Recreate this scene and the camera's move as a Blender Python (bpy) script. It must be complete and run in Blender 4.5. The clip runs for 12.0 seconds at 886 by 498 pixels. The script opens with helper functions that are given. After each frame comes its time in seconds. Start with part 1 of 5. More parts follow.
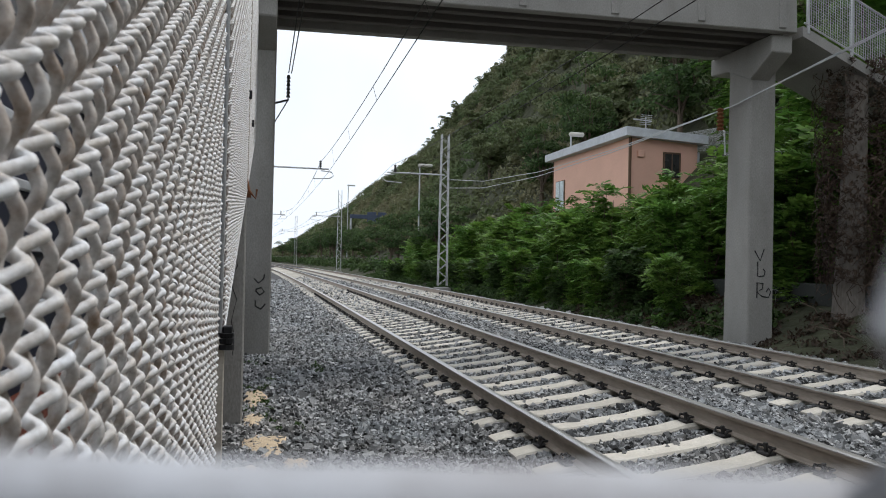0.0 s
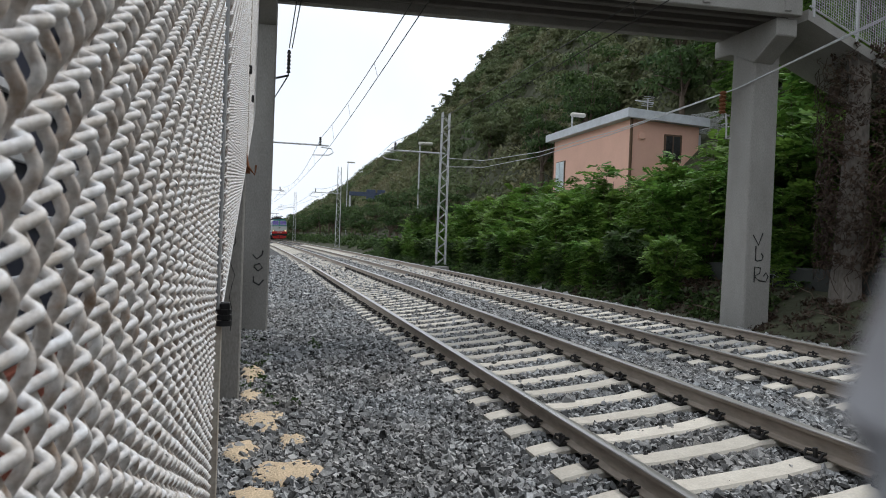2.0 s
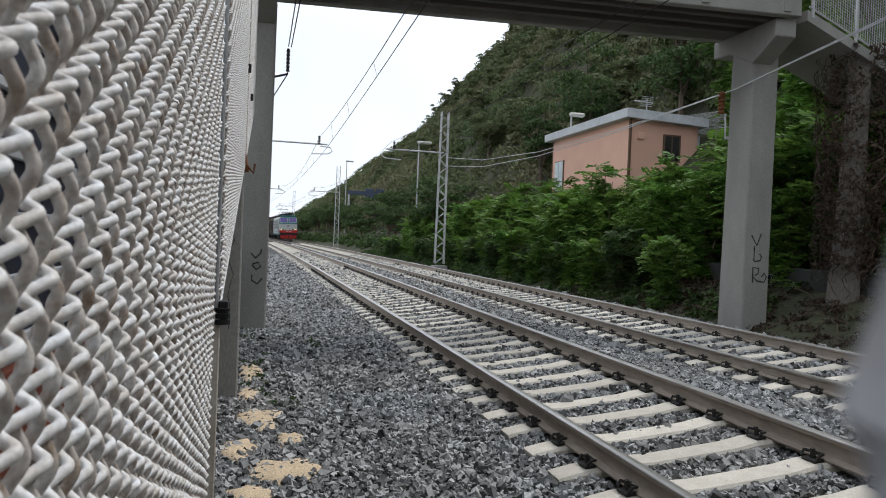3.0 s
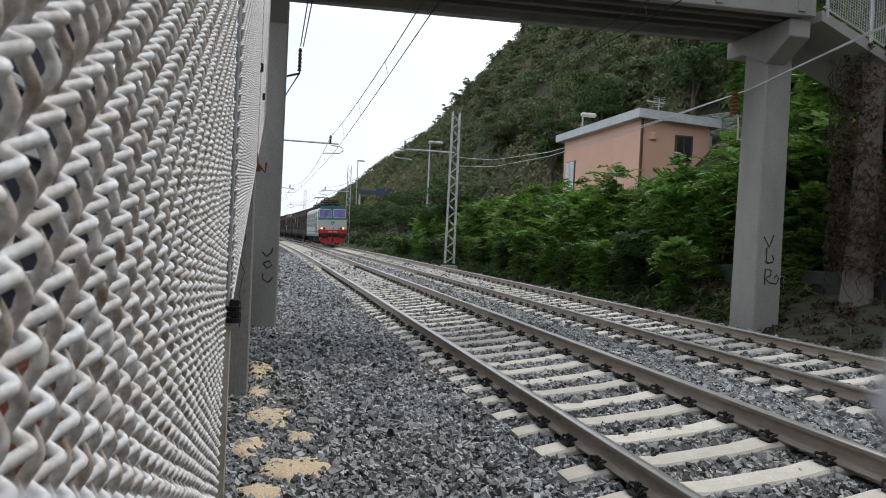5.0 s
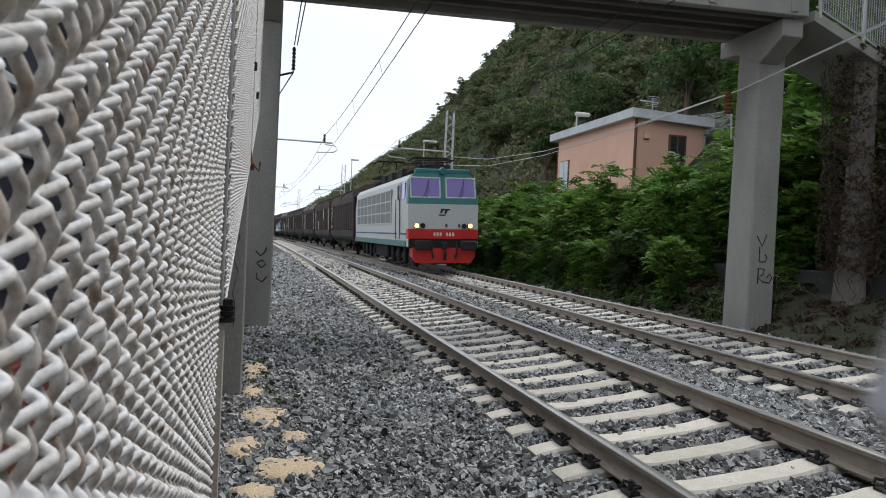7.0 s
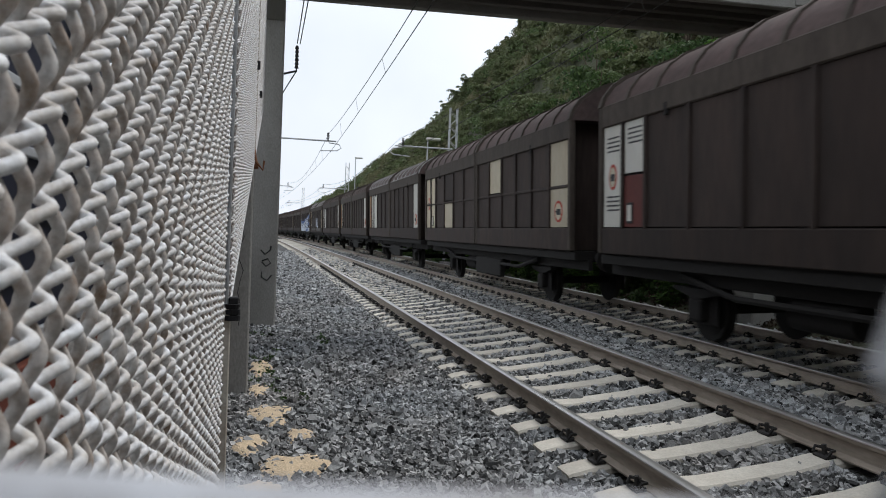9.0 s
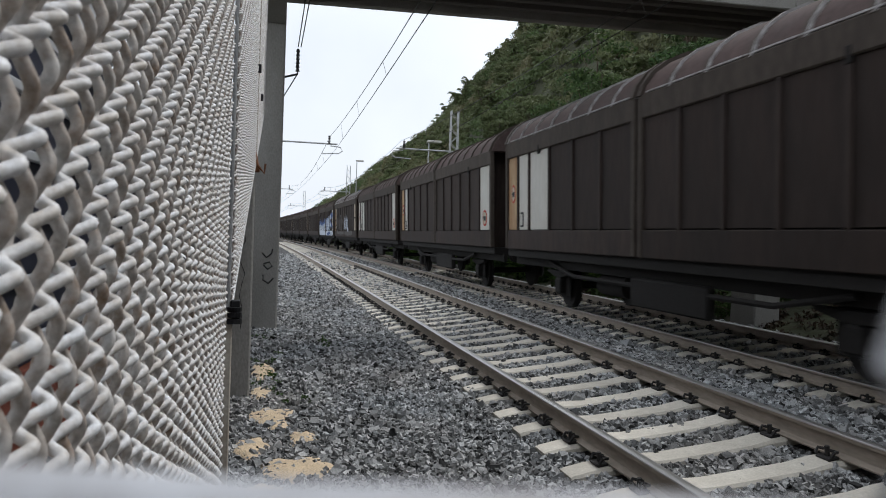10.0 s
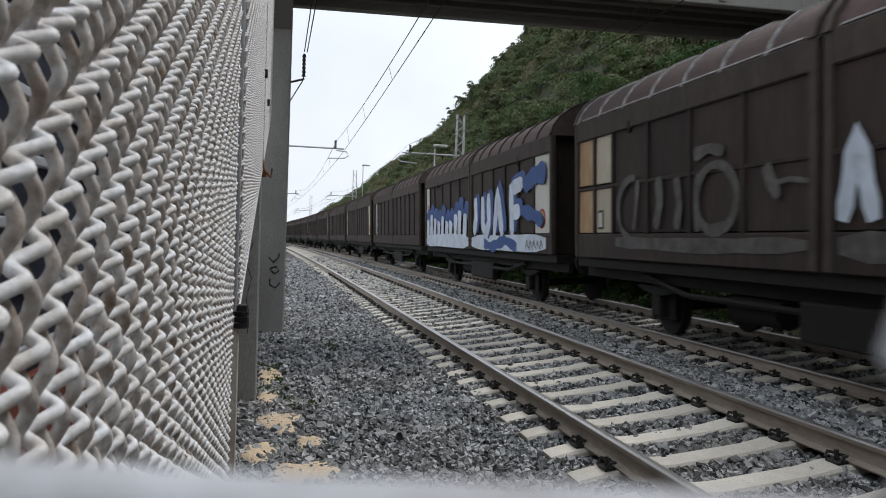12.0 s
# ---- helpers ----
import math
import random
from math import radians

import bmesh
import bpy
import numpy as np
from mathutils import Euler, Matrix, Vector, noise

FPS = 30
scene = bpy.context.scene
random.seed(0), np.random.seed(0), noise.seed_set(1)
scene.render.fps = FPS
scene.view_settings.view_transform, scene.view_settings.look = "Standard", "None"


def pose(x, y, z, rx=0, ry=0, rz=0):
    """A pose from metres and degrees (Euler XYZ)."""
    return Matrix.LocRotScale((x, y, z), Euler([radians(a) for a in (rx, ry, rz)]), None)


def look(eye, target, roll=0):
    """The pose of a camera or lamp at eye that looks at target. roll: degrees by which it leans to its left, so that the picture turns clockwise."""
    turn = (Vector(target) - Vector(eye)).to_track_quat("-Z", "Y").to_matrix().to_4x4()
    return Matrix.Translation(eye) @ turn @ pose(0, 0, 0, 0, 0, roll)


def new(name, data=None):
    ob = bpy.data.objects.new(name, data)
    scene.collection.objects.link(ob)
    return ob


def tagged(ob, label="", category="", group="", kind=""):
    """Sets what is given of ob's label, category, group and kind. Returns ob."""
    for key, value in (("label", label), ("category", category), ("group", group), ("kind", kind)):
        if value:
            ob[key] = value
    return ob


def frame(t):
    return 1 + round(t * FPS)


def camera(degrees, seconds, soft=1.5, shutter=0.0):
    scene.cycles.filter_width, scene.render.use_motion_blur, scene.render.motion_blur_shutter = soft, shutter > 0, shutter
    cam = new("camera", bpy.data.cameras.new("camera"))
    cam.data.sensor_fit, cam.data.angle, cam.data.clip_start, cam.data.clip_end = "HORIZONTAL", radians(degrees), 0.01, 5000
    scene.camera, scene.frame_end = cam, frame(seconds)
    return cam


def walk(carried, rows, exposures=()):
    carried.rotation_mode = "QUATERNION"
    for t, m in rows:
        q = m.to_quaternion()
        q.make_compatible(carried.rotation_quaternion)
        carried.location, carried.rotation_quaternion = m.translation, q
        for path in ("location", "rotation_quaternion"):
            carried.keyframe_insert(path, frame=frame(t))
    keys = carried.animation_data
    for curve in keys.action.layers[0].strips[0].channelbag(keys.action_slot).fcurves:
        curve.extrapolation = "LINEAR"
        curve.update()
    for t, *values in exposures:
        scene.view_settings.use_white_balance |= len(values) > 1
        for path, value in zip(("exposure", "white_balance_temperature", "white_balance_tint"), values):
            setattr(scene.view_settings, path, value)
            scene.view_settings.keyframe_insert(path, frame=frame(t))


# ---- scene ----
# Camera: turn to the right of the track, tilt, lean (degrees), and the hand's small shifts (metres)
EYE = (0.0, 0.0, 1.409)
PATH = [
    (0, 13.80, 0.92, 1.23, -0.0018, -0.0076),
    (0.5, 13.79, 0.18, 1.06, -0.0007, -0.0082),
    (1, 14.47, -0.47, 1.28, 0.0011, 0.0004),
    (1.5, 14.21, -0.75, 1.79, 0.0004, 0.0010),
    (2, 13.95, -0.75, 2.19, -0.0000, -0.0000),
    (2.5, 14.06, -0.74, 2.28, 0.0001, -0.0002),
    (3, 14.06, -0.80, 2.40, -0.0001, 0.0001),
    (5, 13.25, -0.85, 2.70, -0.0016, -0.0004),
    (5.5, 13.32, -0.91, 2.79, -0.0017, -0.0006),
    (6, 13.61, -0.92, 2.88, -0.0018, -0.0003),
    (6.5, 13.93, -0.87, 2.90, -0.0020, 0.0000),
    (7, 13.71, -0.89, 2.71, -0.0018, -0.0005),
    (9, 13.37, -1.10, 2.27, -0.0015, -0.0029),
    (9.5, 13.27, -0.86, 2.18, -0.0018, -0.0028),
    (10, 13.25, -0.91, 2.07, -0.0016, -0.0034),
    (10.5, 13.21, -1.08, 1.86, -0.0014, -0.0046),
    (11, 13.03, -0.97, 1.85, -0.0012, -0.0027),
    (11.5, 12.86, -0.80, 1.85, -0.0014, -0.0031),
    (12, 12.74, -0.61, 1.87, -0.0013, -0.0043),
    ]


def held(turn, tilt, lean, dx, dz):
    a = radians(turn)
    return pose(EYE[0] + dx * math.cos(a), EYE[1] - dx * math.sin(a), EYE[2] + dz, 0, 0, -turn) @ pose(0, 0, 0, 90 + tilt) @ pose(0, 0, 0, 0, 0, lean)


cam = camera(62.58, 12.0, soft=1.0, shutter=0.12)
cam.data.dof.use_dof = True
cam.data.dof.focus_distance = 9.0
cam.data.dof.aperture_fstop = 13.0
walk(cam, [(t, held(*r)) for t, *r in PATH], [(0, -0.05), (7.2, -0.05), (8.8, -0.18), (12, -0.18)])


# Sky and light: bright overcast with a weak, wide sun over the hill, ahead and to the right
world = bpy.data.worlds.new("world")
scene.world = world
world.use_nodes = True
wn, wl = world.node_tree.nodes, world.node_tree.links
wn.clear()
w_out = wn.new("ShaderNodeOutputWorld")
w_bg = wn.new("ShaderNodeBackground")
w_sky = wn.new("ShaderNodeTexSky")
w_sky.sky_type = "NISHITA"
w_sky.sun_disc = False
w_sky.sun_elevation, w_sky.sun_rotation = radians(54), radians(58)
w_sky.dust_density, w_sky.air_density = 4.0, 1.0
w_coord = wn.new("ShaderNodeTexCoord")
w_cloud = wn.new("ShaderNodeTexNoise")
w_cloud.inputs["Scale"].default_value = 2.2
w_cloud.inputs["Detail"].default_value = 5
w_ramp = wn.new("ShaderNodeValToRGB")
w_ramp.color_ramp.elements[0].position, w_ramp.color_ramp.elements[1].position = 0.30, 0.55
w_ramp.color_ramp.elements[0].color, w_ramp.color_ramp.elements[1].color = (0.75, 0.75, 0.75, 1), (1, 1, 1, 1)
w_mix = wn.new("ShaderNodeMixRGB")
w_mix.inputs["Color2"].default_value = (10.0, 10.7, 11.7, 1)
wl.new(w_coord.outputs["Generated"], w_cloud.inputs["Vector"])
wl.new(w_cloud.outputs["Fac"], w_ramp.inputs["Fac"])
wl.new(w_ramp.outputs["Color"], w_mix.inputs["Fac"])
wl.new(w_sky.outputs["Color"], w_mix.inputs["Color1"])
wl.new(w_mix.outputs["Color"], w_bg.inputs["Color"])
w_bg.inputs["Strength"].default_value = 0.112
wl.new(w_bg.outputs["Background"], w_out.inputs["Surface"])

sun = new("sun", bpy.data.lights.new("sun", "SUN"))
sun.data.energy, sun.data.angle, sun.data.color = 2.0, radians(12), (1.0, 0.985, 0.96)
sun.matrix_basis = look((29, 18, 47), (0, 0, 0))


# Materials


def surface(name, base, rough=0.8, metal=0.0, grain=40.0, stain=1.5, vary=0.25, dark=None, bump=0.3, dist=0.01, island=0.0, each=0.0, spec=0.3, stretch=None, amount=0.5):
    """A weathered surface: grain and stains of two sizes over the base colour, fine relief."""
    m = bpy.data.materials.new(name)
    m.use_nodes = True
    n, l = m.node_tree.nodes, m.node_tree.links
    b = n["Principled BSDF"]
    b.inputs["Metallic"].default_value = metal
    b.inputs["Specular IOR Level"].default_value = spec
    tc = n.new("ShaderNodeTexCoord")
    src = tc.outputs["Object"]
    if stretch:
        mp = n.new("ShaderNodeMapping")
        mp.inputs["Scale"].default_value = stretch
        l.new(src, mp.inputs["Vector"])
        src = mp.outputs["Vector"]
    n1 = n.new("ShaderNodeTexNoise")
    n1.inputs["Scale"].default_value, n1.inputs["Detail"].default_value = grain, 6
    n2 = n.new("ShaderNodeTexNoise")
    n2.inputs["Scale"].default_value, n2.inputs["Detail"].default_value = stain, 8
    n2.inputs["Roughness"].default_value = 0.65
    l.new(src, n1.inputs["Vector"])
    l.new(src, n2.inputs["Vector"])
    dark = dark or tuple(c * 0.5 for c in base)
    r2 = n.new("ShaderNodeValToRGB")
    r2.color_ramp.elements[0].position, r2.color_ramp.elements[1].position = 0.5 - 0.22, 0.5 + 0.18
    r2.color_ramp.elements[0].color, r2.color_ramp.elements[1].color = (1, 1, 1, 1), (0, 0, 0, 1)
    l.new(n2.outputs["Fac"], r2.inputs["Fac"])
    am = n.new("ShaderNodeMath")
    am.operation = "MULTIPLY"
    am.inputs[1].default_value = amount
    l.new(r2.outputs["Color"], am.inputs[0])
    mx = n.new("ShaderNodeMixRGB")
    mx.inputs["Color1"].default_value, mx.inputs["Color2"].default_value = (*base, 1), (*dark, 1)
    l.new(am.outputs[0], mx.inputs["Fac"])
    col = mx.outputs["Color"]
    hv = n.new("ShaderNodeHueSaturation")
    l.new(col, hv.inputs["Color"])
    mr = n.new("ShaderNodeMapRange")
    mr.inputs["From Min"].default_value, mr.inputs["From Max"].default_value = 0.25, 0.75
    mr.inputs["To Min"].default_value, mr.inputs["To Max"].default_value = 1 - vary, 1 + vary
    l.new(n1.outputs["Fac"], mr.inputs["Value"])
    val = mr.outputs["Result"]
    for kind, amt in (("ShaderNodeNewGeometry", island), ("ShaderNodeObjectInfo", each)):
        if amt:
            g = n.new(kind)
            mm = n.new("ShaderNodeMapRange")
            mm.inputs["To Min"].default_value, mm.inputs["To Max"].default_value = 1 - amt, 1 + amt
            l.new(g.outputs["Random Per Island" if island and kind == "ShaderNodeNewGeometry" else "Random"], mm.inputs["Value"])
            mu = n.new("ShaderNodeMath")
            mu.operation = "MULTIPLY"
            l.new(val, mu.inputs[0])
            l.new(mm.outputs["Result"], mu.inputs[1])
            val = mu.outputs[0]
    l.new(val, hv.inputs["Value"])
    l.new(hv.outputs["Color"], b.inputs["Base Color"])
    rr = n.new("ShaderNodeMapRange")
    rr.inputs["To Min"].default_value, rr.inputs["To Max"].default_value = max(0.05, rough - 0.12), min(1, rough + 0.12)
    l.new(n2.outputs["Fac"], rr.inputs["Value"])
    l.new(rr.outputs["Result"], b.inputs["Roughness"])
    if bump:
        bp = n.new("ShaderNodeBump")
        bp.inputs["Strength"].default_value, bp.inputs["Distance"].default_value = bump, dist
        l.new(n1.outputs["Fac"], bp.inputs["Height"])
        l.new(bp.outputs["Normal"], b.inputs["Normal"])
    return m


def leaf_material(name, base, other, island=0.45, trans=0.35, patch=0.35):
    """Foliage: each leaf or clump between two greens, thin enough to let some light through."""
    m = bpy.data.materials.new(name)
    m.use_nodes = True
    n, l = m.node_tree.nodes, m.node_tree.links
    b = n["Principled BSDF"]
    g = n.new("ShaderNodeNewGeometry")
    tc = n.new("ShaderNodeTexCoord")
    nz = n.new("ShaderNodeTexNoise")
    nz.inputs["Scale"].default_value, nz.inputs["Detail"].default_value = patch, 5
    l.new(tc.outputs["Object"], nz.inputs["Vector"])
    mx = n.new("ShaderNodeMixRGB")
    mx.inputs["Color1"].default_value, mx.inputs["Color2"].default_value = (*base, 1), (*other, 1)
    rp = n.new("ShaderNodeMapRange")
    rp.inputs["From Min"].default_value, rp.inputs["From Max"].default_value = 0.35, 0.65
    l.new(nz.outputs["Fac"], rp.inputs["Value"])
    l.new(rp.outputs["Result"], mx.inputs["Fac"])
    hv = n.new("ShaderNodeHueSaturation")
    l.new(mx.outputs["Color"], hv.inputs["Color"])
    mr = n.new("ShaderNodeMapRange")
    mr.inputs["To Min"].default_value, mr.inputs["To Max"].default_value = 1 - island, 1 + island
    l.new(g.outputs["Random Per Island"], mr.inputs["Value"])
    l.new(mr.outputs["Result"], hv.inputs["Value"])
    l.new(hv.outputs["Color"], b.inputs["Base Color"])
    b.inputs["Roughness"].default_value = 0.6
    b.inputs["Specular IOR Level"].default_value = 0.25
    if trans:
        t = n.new("ShaderNodeBsdfTranslucent")
        l.new(hv.outputs["Color"], t.inputs["Color"])
        ms = n.new("ShaderNodeMixShader")
        ms.inputs["Fac"].default_value = trans
        out = n["Material Output"]
        l.new(b.outputs["BSDF"], ms.inputs[1])
        l.new(t.outputs["BSDF"], ms.inputs[2])
        l.new(ms.outputs["Shader"], out.inputs["Surface"])
    return m


def lamp_glow(name, colour, strength):
    m = bpy.data.materials.new(name)
    m.use_nodes = True
    b = m.node_tree.nodes["Principled BSDF"]
    b.inputs["Base Color"].default_value = (*colour, 1)
    b.inputs["Emission Color"].default_value = (*colour, 1)
    b.inputs["Emission Strength"].default_value = strength
    return m


M_CONCRETE = surface("weathered_concrete", (0.31, 0.3, 0.282), 0.9, grain=60, stain=1.3, vary=0.2, dark=(0.14, 0.132, 0.12), bump=0.35, dist=0.006, stretch=(1, 1, 0.45))
# Bridge concrete darkened for slab and ribs: underside shade put into the colour
M_SOFFIT = surface("shaded_soffit_concrete", (0.13, 0.12, 0.112), 0.92, grain=40, stain=1.1, vary=0.18, dark=(0.075, 0.068, 0.062), bump=0.3, dist=0.006)
M_SLEEPER = surface("sleeper_concrete", (0.52, 0.49, 0.43), 0.92, grain=55, stain=5, vary=0.14, dark=(0.34, 0.3, 0.25), bump=0.4, dist=0.004, each=0.16)
M_STONE = surface("ballast_stone", (0.225, 0.236, 0.243), 0.7, grain=90, stain=0.7, vary=0.35, dark=(0.2, 0.175, 0.15), bump=0.4, dist=0.004, island=0.95)
# Much darker than the stones: shade of the gaps painted into the bed
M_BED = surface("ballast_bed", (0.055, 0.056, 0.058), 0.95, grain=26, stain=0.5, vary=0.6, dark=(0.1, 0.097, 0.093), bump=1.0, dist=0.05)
M_SAND = surface("sand_patch", (0.6, 0.47, 0.32), 0.95, grain=70, stain=6, vary=0.3, dark=(0.3, 0.24, 0.17), bump=0.8, dist=0.012)
M_HILL = surface("hill_soil", (0.055, 0.06, 0.032), 0.97, grain=0.6, stain=0.06, vary=0.5, dark=(0.03, 0.027, 0.018), bump=1.0, dist=0.5)
M_RAIL_HEAD = surface("polished_rail_head", (0.5, 0.49, 0.47), 0.3, 0.9, grain=20, stain=3, vary=0.12, bump=0.05, stretch=(1, 0.05, 1))
M_RAIL_WEB = surface("dusty_rail_web", (0.33, 0.285, 0.24), 0.9, 0.0, grain=30, stain=2, vary=0.2, dark=(0.17, 0.13, 0.1), bump=0.2, stretch=(1, 0.25, 1))
M_CLIP = surface("black_steel_clip", (0.035, 0.033, 0.032), 0.6, 0.4, grain=60, bump=0.2)
M_WIRE = surface("galvanised_wire", (0.84, 0.86, 0.9), 0.5, 0.0, grain=120, stain=26, vary=0.2, dark=(0.42, 0.33, 0.23), bump=0.5, dist=0.002, spec=0.4, amount=0.75)
# Uprights: rust flecks over a base darkened for shade; slanting wires whitened as lit
M_WIRE_SHADED = surface("shaded_rusty_wire", (0.62, 0.61, 0.6), 0.6, 0.0, grain=110, stain=24, vary=0.28, dark=(0.24, 0.16, 0.105), bump=0.5, dist=0.002, spec=0.3, amount=1.0)
M_BAR = surface("chipped_cream_paint", (0.6, 0.57, 0.5), 0.7, 0.0, grain=40, stain=9, vary=0.15, dark=(0.28, 0.2, 0.14), bump=0.2, dist=0.002, amount=0.7)
# Fence wire again with a dimmed base: backlit shade put into the colour
M_WIRE_DIM = surface("shaded_zinc_wire", (0.48, 0.5, 0.54), 0.7, 0.1, grain=60, stain=30, vary=0.2, dark=(0.2, 0.15, 0.12), bump=0.3, dist=0.002)
M_GALV = surface("galvanised_steel", (0.5, 0.51, 0.52), 0.5, 0.4, grain=40, stain=3, vary=0.14, dark=(0.34, 0.33, 0.32), bump=0.1)
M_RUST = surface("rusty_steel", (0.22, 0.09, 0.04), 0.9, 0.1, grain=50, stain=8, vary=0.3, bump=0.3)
M_BLACK = surface("black_plastic", (0.02, 0.02, 0.022), 0.6, grain=50, bump=0.1)
M_PINK = surface("pink_plaster", (0.72, 0.44, 0.34), 0.92, grain=30, stain=0.8, vary=0.08, dark=(0.56, 0.33, 0.25), bump=0.15, dist=0.004)
M_FASCIA = surface("pale_roof_edge", (0.56, 0.58, 0.61), 0.8, grain=20, stain=1.5, vary=0.1, bump=0.1)
M_BARK = surface("grey_brown_bark", (0.13, 0.1, 0.075), 0.95, grain=30, stain=4, vary=0.35, bump=0.8, dist=0.01)
M_LEAF = leaf_material("fresh_green_leaf", (0.085, 0.19, 0.035), (0.16, 0.25, 0.05))
M_LEAF_DARK = leaf_material("dark_green_leaf", (0.045, 0.085, 0.027), (0.065, 0.1, 0.032))
M_WOODS = leaf_material("hill_scrub", (0.088, 0.132, 0.05), (0.15, 0.14, 0.075), island=0.25, trans=0.25, patch=0.07)
M_BARE = leaf_material("grey_brown_twigs", (0.1, 0.08, 0.06), (0.075, 0.07, 0.045), trans=0.1)
M_DRY = leaf_material("dry_vine", (0.075, 0.05, 0.035), (0.05, 0.035, 0.025), trans=0.1)


# Building helpers


def shade(me, angle=None):
    if angle is None:
        return
    me.polygons.foreach_set("use_smooth", [True] * len(me.polygons))
    me.set_sharp_from_angle(angle=radians(angle))


def mesh_of(name, bm, material, smooth=None):
    me = bpy.data.meshes.new(name)
    bm.to_mesh(me)
    bm.free()
    me.materials.append(material)
    shade(me, smooth)
    return me


def part(name, bm, material, parent=None, label="", smooth=None):
    """One mesh object, under a thing or a part where one is given."""
    me = bm if isinstance(bm, bpy.types.Mesh) else mesh_of(name, bm, material, smooth)
    ob = new(name, me)
    ob.parent = parent
    if label:
        ob["label"] = label
    return ob


def arrays(name, verts, faces, material):
    """A large mesh from arrays of corners and quads or triangles."""
    verts, faces = np.asarray(verts, np.float32), np.asarray(faces, np.int32)
    me = bpy.data.meshes.new(name)
    k = faces.shape[1]
    me.vertices.add(len(verts))
    me.vertices.foreach_set("co", verts.ravel())
    me.loops.add(faces.size)
    me.loops.foreach_set("vertex_index", faces.ravel())
    me.polygons.add(len(faces))
    me.polygons.foreach_set("loop_start", np.arange(0, faces.size, k, dtype=np.int32))
    me.update(calc_edges=True)
    me.polygons.foreach_set("use_smooth", [False] * len(faces))
    me.materials.append(material)
    return me


def box(bm, x0, x1, y0, y1, z0, z1, bevel=0.0):
    r = bmesh.ops.create_cube(bm, size=1.0, matrix=Matrix.Translation(((x0 + x1) / 2, (y0 + y1) / 2, (z0 + z1) / 2)) @ Matrix.Diagonal((abs(x1 - x0), abs(y1 - y0), abs(z1 - z0), 1)))
    if bevel:
        edges = {e for v in r["verts"] for e in v.link_edges}
        bmesh.ops.bevel(bm, geom=list(edges), offset=bevel, segments=1, affect="EDGES", profile=0.5)
    return bm


def boxed(x0, x1, y0, y1, z0, z1, bevel=0.0):
    return box(bmesh.new(), x0, x1, y0, y1, z0, z1, bevel)


def tube(bm, a, b, r, r2=None, sides=8):
    a, b = Vector(a), Vector(b)
    d = b - a
    m = Matrix.Translation((a + b) / 2) @ d.to_track_quat("Z", "Y").to_matrix().to_4x4()
    bmesh.ops.create_cone(bm, cap_ends=True, segments=sides, radius1=r, radius2=r if r2 is None else r2, depth=d.length, matrix=m)
    return bm


def tubed(a, b, r, r2=None, sides=8):
    return tube(bmesh.new(), a, b, r, r2, sides)


def run(bm, points, r, sides=6):
    """A bent wire or pipe through the points."""
    rings = []
    for i, p in enumerate(points):
        p = Vector(p)
        d = (Vector(points[min(i + 1, len(points) - 1)]) - Vector(points[max(i - 1, 0)])).normalized()
        q = d.to_track_quat("Z", "Y")
        rings.append([bm.verts.new(p + q @ Vector((r * math.cos(2 * math.pi * k / sides), r * math.sin(2 * math.pi * k / sides), 0))) for k in range(sides)])
    for a, b in zip(rings, rings[1:]):
        for k in range(sides):
            bm.faces.new((a[k], a[(k + 1) % sides], b[(k + 1) % sides], b[k]))
    for ring, flip in ((rings[0], True), (rings[-1], False)):
        bm.faces.new(ring[::-1] if flip else ring)
    return bm


def sweep(bm, profile, frames, closed=True):
    """A profile of (across, up) carried along frames of (place, across, up)."""
    rings = [[bm.verts.new(p + a * u + b * v) for u, v in profile] for p, a, b in frames]
    n = len(profile)
    for r, s in zip(rings, rings[1:]):
        for k in range(n if closed else n - 1):
            bm.faces.new((r[k], s[k], s[(k + 1) % n], r[(k + 1) % n]))
    if closed:
        bm.faces.new(rings[0])
        bm.faces.new(rings[-1][::-1])
    return bm


def loft(bm, sections):
    """Closed sections of equal length, joined one to the next and capped."""
    rings = [[bm.verts.new(p) for p in s] for s in sections]
    n = len(rings[0])
    for r, s in zip(rings, rings[1:]):
        for k in range(n):
            bm.faces.new((r[k], r[(k + 1) % n], s[(k + 1) % n], s[k]))
    bm.faces.new(rings[0][::-1])
    bm.faces.new(rings[-1])
    bmesh.ops.recalc_face_normals(bm, faces=bm.faces)
    return bm


def empty(name, m=None, label="", category="", group="", kind=""):
    ob = new(name)
    if m is not None:
        ob.matrix_basis = m
    return tagged(ob, label, category, group, kind)


# The railway's line: two canted tracks on one wide curve to the left
X1, DX, RADIUS = 3.340, 4.319, 2976.0
CANT1, CANT2, Z2 = 0.1166, 0.0955, -0.063


def line(s, off=0.0, z=0.0):
    """A point at the distance s along the line, off metres to the right of the near track's middle."""
    return Vector((X1 - s * s / (2 * RADIUS) + off, s + off * s / RADIUS, z))


def rail_level(off):
    """Height of the plane through the rails' heads."""
    if off < 1.3:
        return CANT1 * max(off, -1.6)
    if off > DX - 1.3:
        return Z2 + CANT2 * (min(off, DX + 1.6) - DX)
    k = (off - 1.3) / (DX - 2.6)
    return (1 - k) * CANT1 * 1.3 + k * (Z2 - CANT2 * 1.3)


def bed_level(off):
    """Height of the ballast's surface across the line."""
    z = rail_level(off) - 0.225
    if off < -1.3:
        k = min(1, (-1.3 - off) / 1.0)
        z = (1 - k) * z + k * -0.41
    if off > DX + 1.5:
        k = min(1, (off - DX - 1.5) / 0.9)
        z = (1 - k) * z + k * -0.42
    return z


